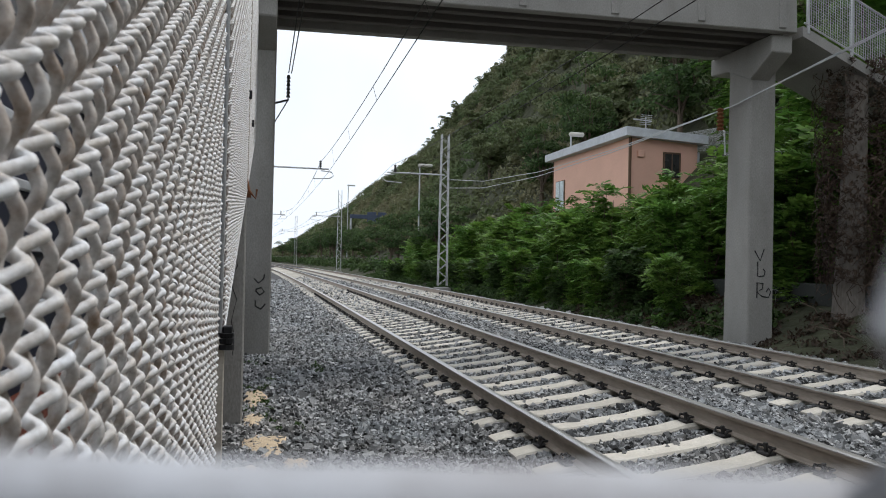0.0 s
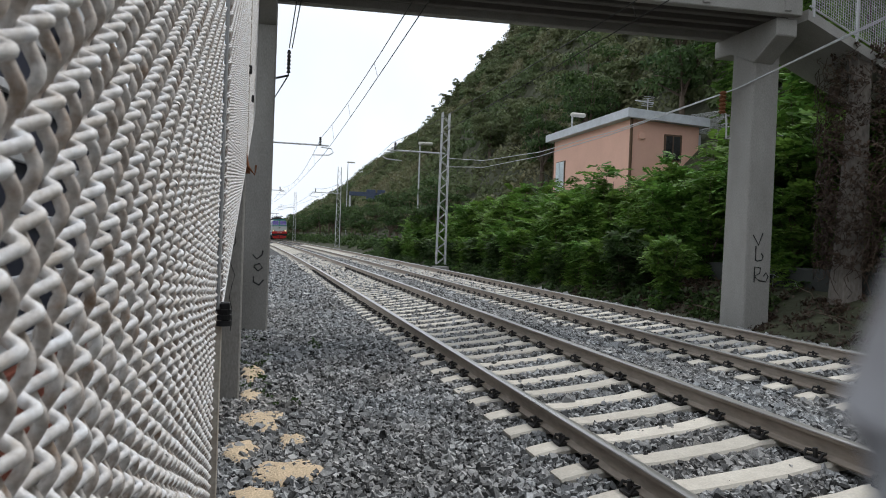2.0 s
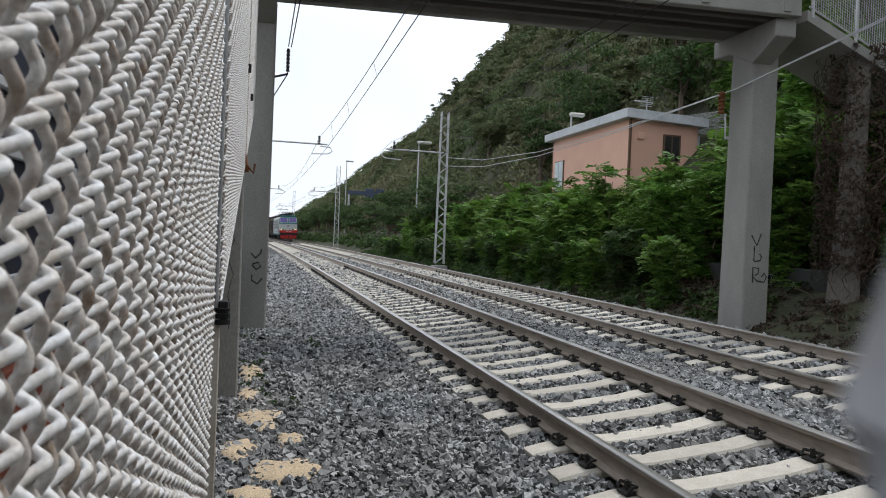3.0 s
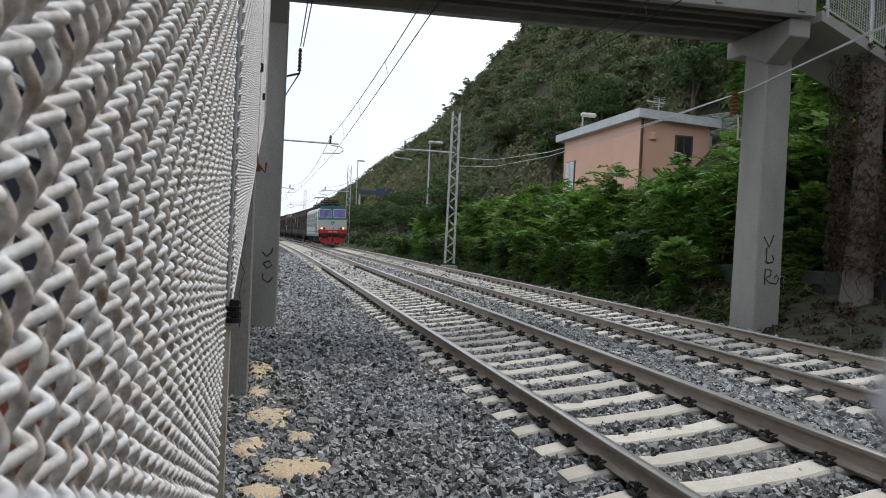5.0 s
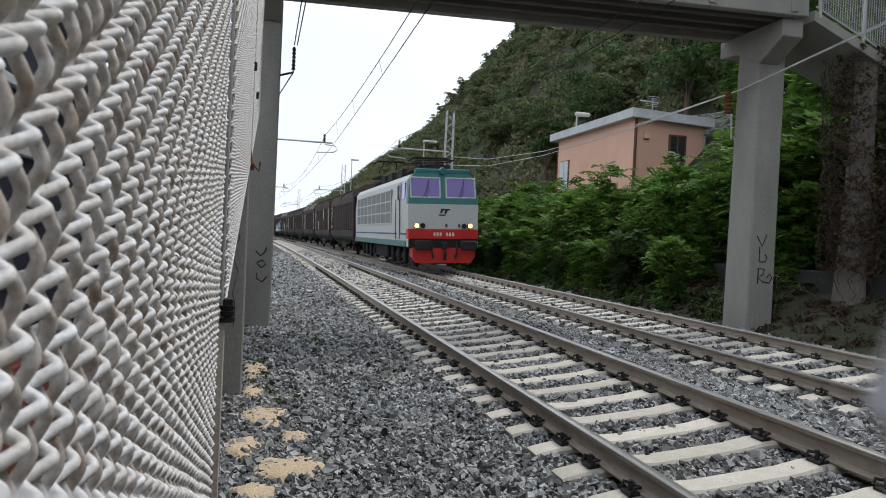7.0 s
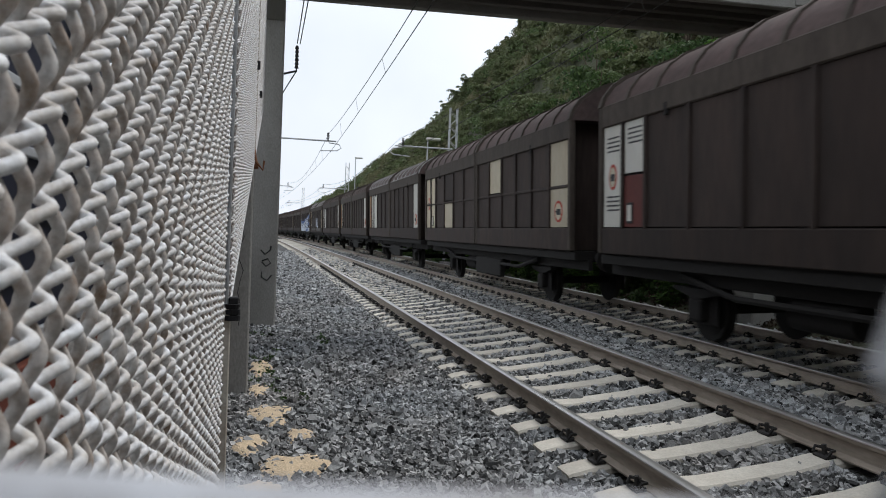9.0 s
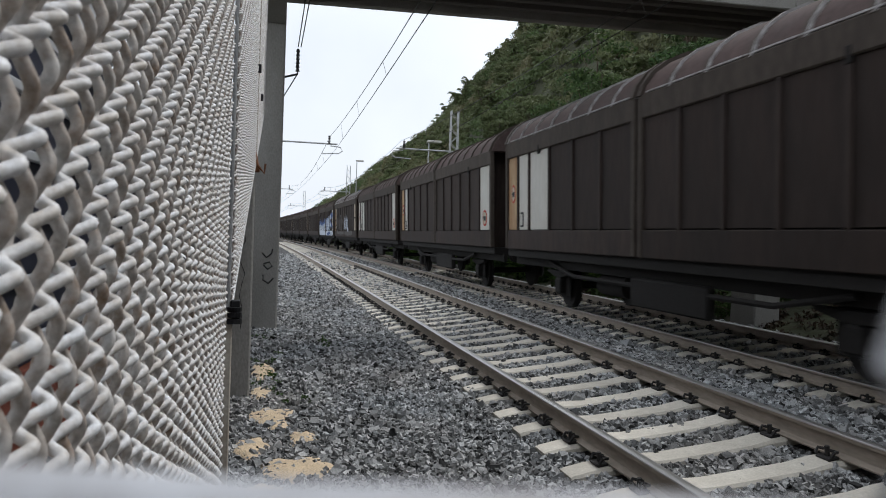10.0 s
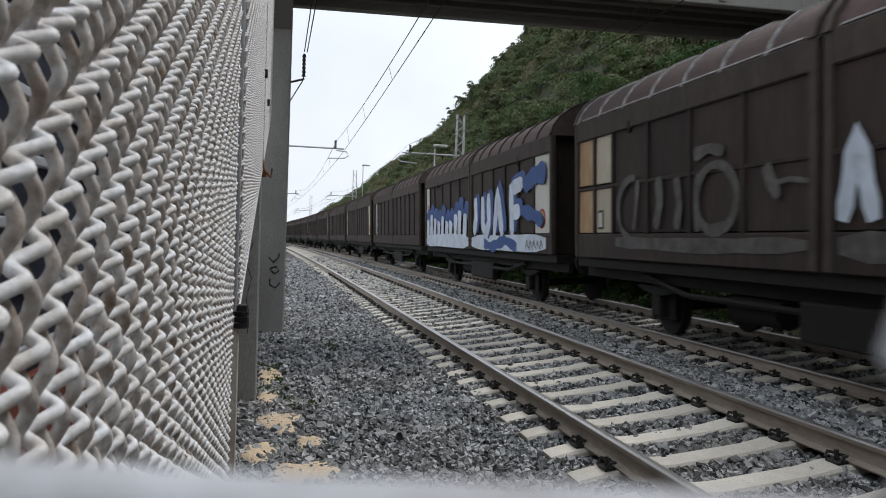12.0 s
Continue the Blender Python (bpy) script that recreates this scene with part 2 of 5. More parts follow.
# Ground, tracks, bridge
def ground_level(x, y):
    """Height of the ground: level by the line, a bank beside it, then the hill."""
    off = x - (X1 - y * y / (2 * RADIUS))
    if off <= DX + 2.6:
        return -0.46
    toe = 12.5 + 9 * max(0.0, min(1.0, (y - 90) / 120))
    k = off - DX - 2.6
    z = -0.46 + 0.42 * min(k, 6.0)
    if off > toe:
        rise = (off - toe) * (1.17 - 0.42 * max(0.0, min(1.0, (y - 160) / 75))) * max(0.0, min(1.0, (430 - y) / 120))
        rough = 1 + 0.24 * noise.noise((x * 0.03, y * 0.02, 1.0)) + 0.1 * noise.noise((x * 0.1, y * 0.07, 4.0))
        z += min(rise * rough, 58 + 8 * noise.noise((y * 0.012, 3.0, 0.0)) + 3 * noise.noise((y * 0.07, x * 0.05, 9.0)))
    return z


def ground():
    xs = np.concatenate([[-3000, -800, -250, -80, -30, -12, -6], np.arange(-4, 10, 2.0), np.arange(10, 34, 1.2), np.arange(34, 130, 4.0), [150, 220, 400, 900, 3000]])
    ys = np.concatenate([[-3000, -700, -200, -80], np.arange(-40, 60, 2.0), np.arange(60, 460, 6.0), [500, 650, 1000, 2000, 4500]])
    verts = [(x, y, ground_level(x, y)) for y in ys for x in xs]
    n = len(xs)
    faces = [(j * n + i, j * n + i + 1, (j + 1) * n + i + 1, (j + 1) * n + i) for j in range(len(ys) - 1) for i in range(n - 1)]
    ob = new("ground", arrays("ground", verts, faces, M_HILL))
    shade(ob.data, 60)
    tagged(ob, "overgrown earth rising to a steep wooded hillside", "ground", kind="structure")


def ballast_bed():
    offs = np.concatenate([np.arange(-5.2, DX + 3.0, 0.22)])
    ss = np.concatenate([np.arange(-14, 40, 0.5), np.arange(40, 500, 6.0)])
    verts = []
    for s in ss:
        for o in offs:
            z = bed_level(o) + 0.02 * noise.noise((o * 3, s * 3, 0)) - 0.012
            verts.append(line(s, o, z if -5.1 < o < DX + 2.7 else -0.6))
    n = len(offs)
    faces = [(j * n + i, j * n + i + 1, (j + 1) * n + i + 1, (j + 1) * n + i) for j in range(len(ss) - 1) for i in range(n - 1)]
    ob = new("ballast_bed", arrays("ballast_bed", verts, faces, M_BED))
    shade(ob.data, 60)
    tagged(ob, "crushed stone bed under the two tracks, near-black for shaded gaps", "ballast", kind="structure")


RAIL_FOOT = [(-0.075, -0.172), (0.075, -0.172), (0.075, -0.16), (0.02, -0.145), (0.0085, -0.125), (0.0085, -0.05), (0.034, -0.036), (0.036, -0.012), (-0.036, -0.012), (-0.034, -0.036), (-0.0085, -0.05), (-0.0085, -0.125), (-0.02, -0.145), (-0.075, -0.16)]
RAIL_HEAD = [(0.036, -0.012), (0.034, -0.004), (0.022, 0.0), (-0.022, 0.0), (-0.034, -0.004), (-0.036, -0.012)]


def sleeper_mesh():
    """A concrete sleeper, thicker under the rails and lower in the middle."""
    bm = bmesh.new()
    secs = []
    for x, top in ((-1.15, -0.205), (-1.12, -0.195), (-0.95, -0.18), (-0.55, -0.176), (-0.35, -0.195), (0.35, -0.195), (0.55, -0.176), (0.95, -0.18), (1.12, -0.195), (1.15, -0.205)):
        secs.append([Vector((x, a, z)) for a, z in ((-0.15, -0.38), (0.15, -0.38), (0.125, top - 0.02), (0.105, top), (-0.105, top), (-0.125, top - 0.02))])
    return mesh_of("sleeper", loft(bm, secs), M_SLEEPER, 25)


def clip_mesh():
    bm = bmesh.new()
    box(bm, -0.05, 0.045, -0.07, 0.07, -0.18, -0.155, 0.008)
    tube(bm, (0.0, 0.0, -0.175), (0.0, 0.0, -0.085), 0.018, sides=6)
    run(bm, [(-0.035, -0.075, -0.15), (-0.01, -0.08, -0.115), (0.05, -0.045, -0.13), (-0.005, 0.0, -0.11), (0.05, 0.045, -0.13), (-0.01, 0.08, -0.115), (-0.035, 0.075, -0.15)], 0.013, 5)
    return mesh_of("rail_clip", bm, M_CLIP, 40)


def track(name, off, cant, z0, s_first, label):
    root = empty(name, pose(0, 0, 0), label, "railway track", kind="structure")
    up = Vector((-cant, 0, 1)).normalized()
    across = Vector((1, 0, cant)).normalized()
    ss = list(np.arange(-12, 60, 3.0)) + list(np.arange(60, 490, 10.0))
    for side in (-0.7525, 0.7525):
        frames = [(line(s, off + side, z0 + cant * side), across, up) for s in ss]
        r = part("rail", sweep(bmesh.new(), RAIL_FOOT, frames), M_RAIL_WEB, root, smooth=40)
        part("rail_head", sweep(bmesh.new(), RAIL_HEAD, frames), M_RAIL_HEAD, r, "polished steel running surface", smooth=40)
    tilt = -math.degrees(math.atan(cant))
    n_before = int((s_first + 10) / 0.6)
    for i in range(-n_before, 180):
        s = s_first + 0.6 * i
        p = line(s, off, z0)
        sl = part("sleeper", SLEEPER, M_SLEEPER, root)
        sl.matrix_basis = pose(p.x + random.uniform(-0.015, 0.015), p.y + random.uniform(-0.02, 0.02), p.z, 0, tilt, math.degrees(s / RADIUS) + random.uniform(-0.5, 0.5))
        if 3.5 < s < 34:
            for side in (-0.7525, 0.7525):
                for d, turn in ((-0.115, 0), (0.115, 180)):
                    c = part("rail_clip", CLIP, M_CLIP, sl)
                    c.matrix_basis = pose(side + d, 0, 0, 0, 0, turn)


def stones(name, label, rects, seed):
    """Crushed stones strewn over stretches of the bed: (s0, s1, off0, off1, per square metre, size)."""
    rng = np.random.default_rng(seed)
    cube = np.array([(-1, -1, -1), (1, -1, -1), (1, 1, -1), (-1, 1, -1), (-1, -1, 1), (1, -1, 1), (1, 1, 1), (-1, 1, 1)], float)
    quad = np.array([(0, 3, 2, 1), (4, 5, 6, 7), (0, 1, 5, 4), (1, 2, 6, 5), (2, 3, 7, 6), (3, 0, 4, 7)])
    vs, fs, at = [], [], 0
    for s0, s1, o0, o1, dens, size in rects:
        n = int((s1 - s0) * (o1 - o0) * dens)
        s, o = rng.uniform(s0, s1, n), rng.uniform(o0, o1, n)
        z = np.array([bed_level(v) for v in o]) + rng.uniform(-0.02, 0.022, n)
        # keep the sleepers' tops and the rails nearly clear
        for mid, first in ((0.0, SLEEPER_1), (DX, SLEEPER_2)):
            ph = (s - first + 0.3) % 0.6 - 0.3
            on = (np.abs(o - mid) < 1.17) & (np.abs(ph) < 0.15) & (rng.random(n) > 0.04)
            on |= np.abs(np.abs(o - mid) - 0.7525) < 0.085
            z = np.where(on, -9, z)
        ok = z > -5
        s, o, z = s[ok], o[ok], z[ok]
        n = len(s)
        r = size * rng.lognormal(0, 0.33, n)
        v = cube[None] * rng.uniform(0.45, 1.1, (n, 8, 3)) * rng.uniform(0.6, 1.15, (n, 1, 3))
        a = rng.normal(size=(n, 4))
        a /= np.linalg.norm(a, axis=1)[:, None]
        w, x, y, q = a.T
        R = np.stack([1 - 2 * (y * y + q * q), 2 * (x * y - q * w), 2 * (x * q + y * w), 2 * (x * y + q * w), 1 - 2 * (x * x + q * q), 2 * (y * q - x * w), 2 * (x * q - y * w), 2 * (y * q + x * w), 1 - 2 * (x * x + y * y)], 1).reshape(n, 3, 3)
        v = np.einsum("nij,nkj->nki", R, v) * (r[:, None, None] * 0.5)
        c = np.stack([X1 - s * s / (2 * RADIUS) + o, s + o * s / RADIUS, z], 1)
        vs.append((v + c[:, None]).reshape(-1, 3))
        fs.append((quad[None] + (at + 8 * np.arange(n))[:, None, None]).reshape(-1, 4))
        at += 8 * n
    ob = new(name, arrays(name, np.concatenate(vs), np.concatenate(fs), M_STONE))
    tagged(ob, label, "gravel", kind="stuff")


def bridge():
    root = empty("footbridge", pose(0, 0, 0), "grey concrete footbridge on slender piers across the railway", "bridge")
    # deck: slab, edge beams and ribs under it, rising a little across the line
    y0, y1, x0, x1 = 12.95, 15.1, -6.0, 10.85
    slope = pose(0, 0, 0, 0, -1.4, 0)

    def long_beam(name, ya, yb, za, zb, mat):
        part(name, boxed(x0, x1, ya, yb, za, zb, 0.02), mat, root).matrix_basis = slope

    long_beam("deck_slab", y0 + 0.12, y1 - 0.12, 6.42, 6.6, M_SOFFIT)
    long_beam("edge_beam", y0, y0 + 0.2, 6.05, 6.75, M_CONCRETE)
    long_beam("edge_beam", y1 - 0.2, y1, 6.0, 6.75, M_CONCRETE)
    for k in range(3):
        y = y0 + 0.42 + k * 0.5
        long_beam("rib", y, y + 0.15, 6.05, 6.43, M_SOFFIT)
    for k in range(6):
        x = 0.9 + 1.9 * k
        part("upstand_pilaster", boxed(x, x + 0.16, y0 - 0.035, y0 + 0.02, 6.12, 6.75, 0.01), M_CONCRETE, root).matrix_basis = slope
    # piers with hammerhead caps
    for x, w, cw, top in ((-0.44, 0.58, 0.62, 6.0), (10.25, 0.64, 0.5, 6.28)):
        cap = bmesh.new()
        loft(cap, [[Vector((xx, yy, zz)) for yy, zz in ((13.1, top), (15.25, top), (15.25, top - 0.38), (14.62, top - 0.42), (13.82, top - 0.78), (13.1, top - 0.36))] for xx in (x - 0.05, x - 0.05 + cw)])
        bmesh.ops.bevel(cap, geom=cap.edges[:], offset=0.02, segments=1, affect="EDGES")
        part("pier_cap", cap, M_CONCRETE, root)
        pier = bmesh.new()
        loft(pier, [[Vector((xx, yy, z)) for xx, yy in ((x, 13.83), (x + w, 13.83), (x + w, 14.6 + flare), (x, 14.6 + flare))] for z, flare in ((-0.8, 0.12), (top - 0.4, 0.0))])
        bmesh.ops.bevel(pier, geom=[e for e in pier.edges if abs(e.verts[0].co.z - e.verts[1].co.z) > 1], offset=0.03, segments=1, affect="EDGES")
        part("pier", pier, M_CONCRETE, root)
    # black scrawls on the piers, unreadable strokes
    y = 13.824
    for pts in ([(0.0, 1.82), (0.14, 1.6), (0.24, 1.86)], [(0.08, 1.58), (0.08, 1.27), (0.12, 1.25), (0.24, 1.27), (0.27, 1.36), (0.22, 1.42)], [(0.07, 0.78), (0.07, 1.12), (0.22, 1.1), (0.2, 0.98), (0.06, 0.92), (0.2, 0.82), (0.36, 0.8), (0.42, 0.92), (0.36, 1.0), (0.3, 0.92)]):
        letter = bmesh.new()
        run(letter, [(10.4 + a, y, z - 0.05) for a, z in pts], 0.015, 4)
        part("scrawl", letter, M_BLACK, root, "black sprayed letter")
    for pts in ([(0.0, 1.0), (0.06, 0.92), (0.13, 1.0), (0.14, 1.08)], [(0.02, 0.78), (0.08, 0.7), (0.14, 0.76), (0.1, 0.84), (0.02, 0.8)], [(0.02, 0.6), (0.02, 0.5), (0.1, 0.44), (0.16, 0.54)]):
        stroke = bmesh.new()
        run(stroke, [(-0.16 + a * 1.3, y, z) for a, z in pts], 0.012, 4)
        part("scrawl", stroke, M_BLACK, root, "black sprayed stroke")
    # stairs down from the deck, with a wire mesh parapet
    stair = bmesh.new()
    loft(stair, [[Vector((x, y, z - (x - 10.85) * 0.42)) for y, z in ((13.0, 6.28), (15.0, 6.28), (15.0, 6.5), (13.0, 6.5))] for x in (10.87, 18.0)])
    part("stair_flight", stair, M_CONCRETE, root)
    for k in range(6):
        x = 11.0 + 1.1 * k
        z = 6.5 - (x - 10.85) * 0.42
        part("parapet_post", boxed(x - 0.025, x + 0.025, 12.98, 13.03, z - 0.1, z + 1.3, 0.004), M_GALV, root)
    for h in (0.08, 1.25):
        rail = bmesh.new()
        tube(rail, (10.9, 13.0, 6.48 + h), (17.5, 13.0, 6.48 + h - 6.6 * 0.42), 0.02)
        part("parapet_rail", rail, M_GALV, root)
    net = bmesh.new()
    for k in range(110):
        x = 10.95 + k * 0.06
        z = 6.5 - (x - 10.85) * 0.42
        box(net, x, x + 0.008, 13.0, 13.008, z + 0.08, z + 1.25)
    for k in range(20):
        z = 6.58 + k * 0.06
        tube(net, (10.95, 13.0, z - 0.04), (17.5, 13.0, z - 6.65 * 0.42), 0.004, sides=3)
    part("parapet_mesh", net, M_GALV, root, "galvanised wire mesh")
    return root


SLEEPER_1, SLEEPER_2 = 5.09, 5.25
SLEEPER, CLIP = sleeper_mesh(), clip_mesh()
ground()
ballast_bed()
track("track_1", 0.0, CANT1, 0.0, SLEEPER_1, "steel rails on pale concrete sleepers in grey ballast")
track("track_2", DX, CANT2, Z2, SLEEPER_2, "steel rails on pale concrete sleepers beside overgrown bank")
stones("ballast_stones", "loose angular grey crushed stones", [(3.6, 9, -4.2, 2.2, 1500, 0.039), (9, 18, -4.2, 3.0, 800, 0.044), (6, 18, 2.2, DX + 2.6, 420, 0.052), (18, 32, -4.2, DX + 2.6, 190, 0.06), (32, 60, -4.2, DX + 2.6, 60, 0.08)], 5)
bridge()
# Added out of view behind the camera, to darken faces turned this way
tagged(part("unseen_wall_back", boxed(-18, 40, -9.4, -9.0, -0.6, 10.0, 0.02), M_CONCRETE), "unseen plain grey wall added behind the camera to block light", "wall", kind="structure")


# Wire fence beside the camera, and what stands behind it
FENCE_X = -0.2


def crimp(u, low):
    """A rounded sawtooth between 1 at whole numbers and -1 at the share low between them."""
    def saw(v):
        v = v % 1.0
        return np.where(v < low, 1 - 2 * v / low, -1 + 2 * (v - low) / (1 - low))
    return sum(saw(u + d) for d in (-0.09, -0.045, 0.0, 0.045, 0.09)) / 5 * 1.15


def woven_mesh(y0, y1, z0, z1, radius, sides, per, bottom):
    """Two meshes: the sharply crimped slanting wires, and the upright wires that pass behind their crests."""
    gap_y, gap_z, slope, y_off, z_off = 0.0472, 0.0855, 0.525, 0.7129, 0.9568
    ang = 2 * np.pi * np.arange(sides) / sides
    rng = np.random.default_rng(int(y0 * 100))
    upright, slanting = [], []
    for i in range(int(np.ceil((y0 - y_off) / gap_y)), int(np.floor((y1 - y_off) / gap_y)) + 1):
        y = gap_y * i + y_off
        z = np.arange(z0, z1, gap_z / per)
        wave = -0.0098 * crimp((z - z_off - slope * y) / gap_z, 0.45) - 0.0056
        upright.append((wave, y + 0.004 * np.sin(z * 73.5 + i * 1.3) + 0.002 * np.sin(z * 9 + i) + rng.normal() * 0.0012, z, np.array([0.0, 1.0, 0.0])))
    for j in range(int(np.floor((z0 - z_off - slope * y1) / gap_z)), int(np.ceil((z1 - z_off - slope * y0) / gap_z)) + 1):
        y = np.arange(y0, y1, gap_y / per)
        z = gap_z * j + z_off + slope * y
        wave = 0.0108 * crimp((y - y_off) / gap_y, 0.4)
        ok = (z > z0) & (z < z1)
        slanting.append((wave[ok] * rng.uniform(0.85, 1.1), y[ok], z[ok] + 0.002 * np.sin(y[ok] * 17 + j) + rng.normal() * 0.0015, np.array([0.0, -slope, 1.0])))
    done = []
    # Slanting wires get the lit colour, uprights the shaded one
    for wires, material, thick in ((slanting, M_WIRE, radius * 0.97), (upright, M_WIRE_SHADED, radius)):
        rings_v, faces, at = [], [], 0
        for wave, y, z, flat in wires:
            y = y + np.zeros(len(z))
            keep = z >= bottom(y)
            p = np.stack([FENCE_X + wave, y, z], 1)[keep]
            n = len(p)
            if n < 4:
                continue
            d = np.gradient(p, axis=0)
            d /= np.linalg.norm(d, axis=1)[:, None]
            e = np.cross(d, flat)
            e /= np.linalg.norm(e, axis=1)[:, None]
            w = np.cross(d, e)
            rings_v.append((p[:, None] + thick * (np.cos(ang)[None, :, None] * e[:, None] + np.sin(ang)[None, :, None] * w[:, None])).reshape(-1, 3))
            k = np.arange(n - 1)[:, None] * sides
            j = np.arange(sides)[None]
            jn = (j + 1) % sides
            faces.append(np.stack([k + j, k + jn, k + sides + jn, k + sides + j], 2).reshape(-1, 4) + at)
            at += n * sides
        me = arrays("mesh_wires", np.concatenate(rings_v), np.concatenate(faces), material)
        me.polygons.foreach_set("use_smooth", [True] * len(me.polygons))
        done.append(me)
    return done


def wire_fence():
    root = empty("wire_fence", pose(0, 0, 0), "tall fence of thick woven galvanised wire, rust-stained", "fence")
    slant = lambda y: 1.02 + 0.268 * (y - 4.0)
    for y0, y1, z0, z1, sides, per, bottom in ((0.42, 1.7, 0.6, 2.2, 10, 18, lambda y: y * 0), (1.7, 3.42, -0.38, 3.4, 6, 10, lambda y: y * 0 - 1), (3.99, 8.1, 1.0, 4.5, 5, 8, slant), (8.14, 13.3, 2.1, 5.6, 4, 6, slant)):
        slanting, upright = woven_mesh(y0, y1, z0, z1, 0.0067, sides, per, bottom)
        panel = part("mesh_panel", slanting, M_WIRE, root)
        part("upright_weave", upright, M_WIRE_SHADED, panel, "rust-flecked upright wires, coloured darker for their shade")
    part("post", tubed((FENCE_X - 0.012, 3.95, 0.98), (FENCE_X - 0.012, 3.95, 3.6), 0.011), M_GALV, root, "thin pale steel tube")
    part("post", boxed(FENCE_X - 0.026, FENCE_X + 0.012, 3.93, 3.97, -0.45, 0.98, 0.005), M_BAR, root, "flat steel upright with chipped cream paint")
    part("post", boxed(FENCE_X - 0.022, FENCE_X + 0.017, 8.1, 8.14, 2.1, 5.0, 0.005), M_BAR, root, "flat steel upright with chipped cream paint")
    part("edge_strip", tubed((FENCE_X, 3.97, slant(3.97)), (FENCE_X, 13.3, slant(13.3)), 0.014, sides=6), M_GALV, root, "pale slanting edge bar")
    # black clamps round the upright
    c = bmesh.new()
    for k, z in enumerate((0.93, 0.962, 0.99)):
        bmesh.ops.create_cone(c, cap_ends=True, segments=14, radius1=0.042 - 0.004 * k, radius2=0.042, depth=0.026, matrix=Matrix.Translation((FENCE_X + 0.02, 3.95, z)))
    box(c, FENCE_X, FENCE_X + 0.05, 3.93, 3.97, 0.94, 1.04, 0.006)
    part("clamp", c, M_BLACK, root, "black ribbed cable clamp")
    for y, z in ((7.9, 3.1), (9.6, 3.1)):
        part("bracket", boxed(FENCE_X - 0.06, FENCE_X + 0.04, y - 0.04, y + 0.04, z - 0.04, z + 0.04, 0.006), M_BLACK, root, "black square bracket")
    r = bmesh.new()
    run(r, [(FENCE_X, 8.1, 2.25), (FENCE_X + 0.03, 8.0, 2.1), (FENCE_X + 0.1, 8.0, 2.02), (FENCE_X + 0.11, 8.0, 2.12)], 0.014, 6)
    box(r, FENCE_X - 0.03, FENCE_X + 0.05, 8.05, 8.2, 2.04, 2.1, 0.004)
    part("tie", r, M_RUST, root, "bent rusty steel tie")
    # rods that frame the gap through which one looks
    fr = held(*PATH[0][1:])

    def near(px, py, d):
        f = 1290.0
        return fr @ Vector(((px - 784) / f * d, -(py - 441) / f * d, -d))

    g = bmesh.new()
    run(g, [near(x, y - 8, 0.062) for x, y in ((-900, 960), (-200, 925), (400, 955), (1000, 965), (1500, 985), (2300, 1010))], 0.0062, 10)
    part("gap_wire", g, M_WIRE_DIM, root, "thick crimped wire close to the eye", 60)
    g = bmesh.new()
    run(g, [near(x, y, 0.056) for x, y in ((1930, -500), (1850, 0), (1790, 330), (1695, 620), (1650, 900), (1720, 1300))], 0.0062, 10)
    part("gap_wire", g, M_WIRE_DIM, root, "thick crimped wire close to the eye", 60)


def concrete_post():
    b = bmesh.new()
    loft(b, [[Vector((x, y, z)) for x, y in ((-0.4 - t, 8.14), (-0.2 + t, 8.14), (-0.2 + t, 8.36), (-0.4 - t, 8.36))] for z, t in ((-0.6, 0.012), (2.05, 0.0))])
    bmesh.ops.bevel(b, geom=b.edges[:], offset=0.015, segments=1, affect="EDGES")
    root = tagged(part("concrete_post", b, M_CONCRETE), "cracked grey concrete fence post in gravel", "post")
    c = bmesh.new()
    pts = [(-0.3 + 0.02 * math.sin(k * 1.7) + 0.012 * math.sin(k * 4.1), 8.137, 1.9 - 0.12 * k) for k in range(14)]
    run(c, pts, 0.004, 4)
    part("crack", c, M_BLACK, root, "dark hairline crack")


def platform_wall():
    """Dark blue hoarding with pale rails behind the fence."""
    m_navy = surface("navy_paint", (0.018, 0.022, 0.045), 0.6, grain=8, stain=2, vary=0.15, bump=0.05)
    m_pale = surface("pale_painted_steel", (0.55, 0.57, 0.6), 0.55, grain=12, stain=3, vary=0.1, bump=0.05)
    m_brick = surface("red_brown_plinth", (0.24, 0.075, 0.05), 0.9, grain=12, stain=3, vary=0.25, bump=0.3)
    root = empty("hoarding", pose(-1.75, 0, 0), "dark blue panelled hoarding with pale horizontal rails", "hoarding")
    for k in range(9):
        y = 0.6 + k * 1.5
        part("board", boxed(-0.04, 0.0, y, y + 1.48, 0.35, 3.1, 0.01), m_navy, root)
        part("plinth", boxed(-0.05, 0.06, y, y + 1.48, -0.5, 0.35, 0.01), m_brick, root)
    for z in (0.5, 0.95, 1.4, 1.85, 2.3, 2.75):
        part("rail", boxed(0.004, 0.05, 0.6, 14.0, z, z + 0.075, 0.01), m_pale, root)
    van = tagged(part("white_board", boxed(-1.69, -1.6, 1.2, 8.0, 3.0, 5.2, 0.03), m_pale), "plain white painted board fixed to the hoarding", "board")
    return van


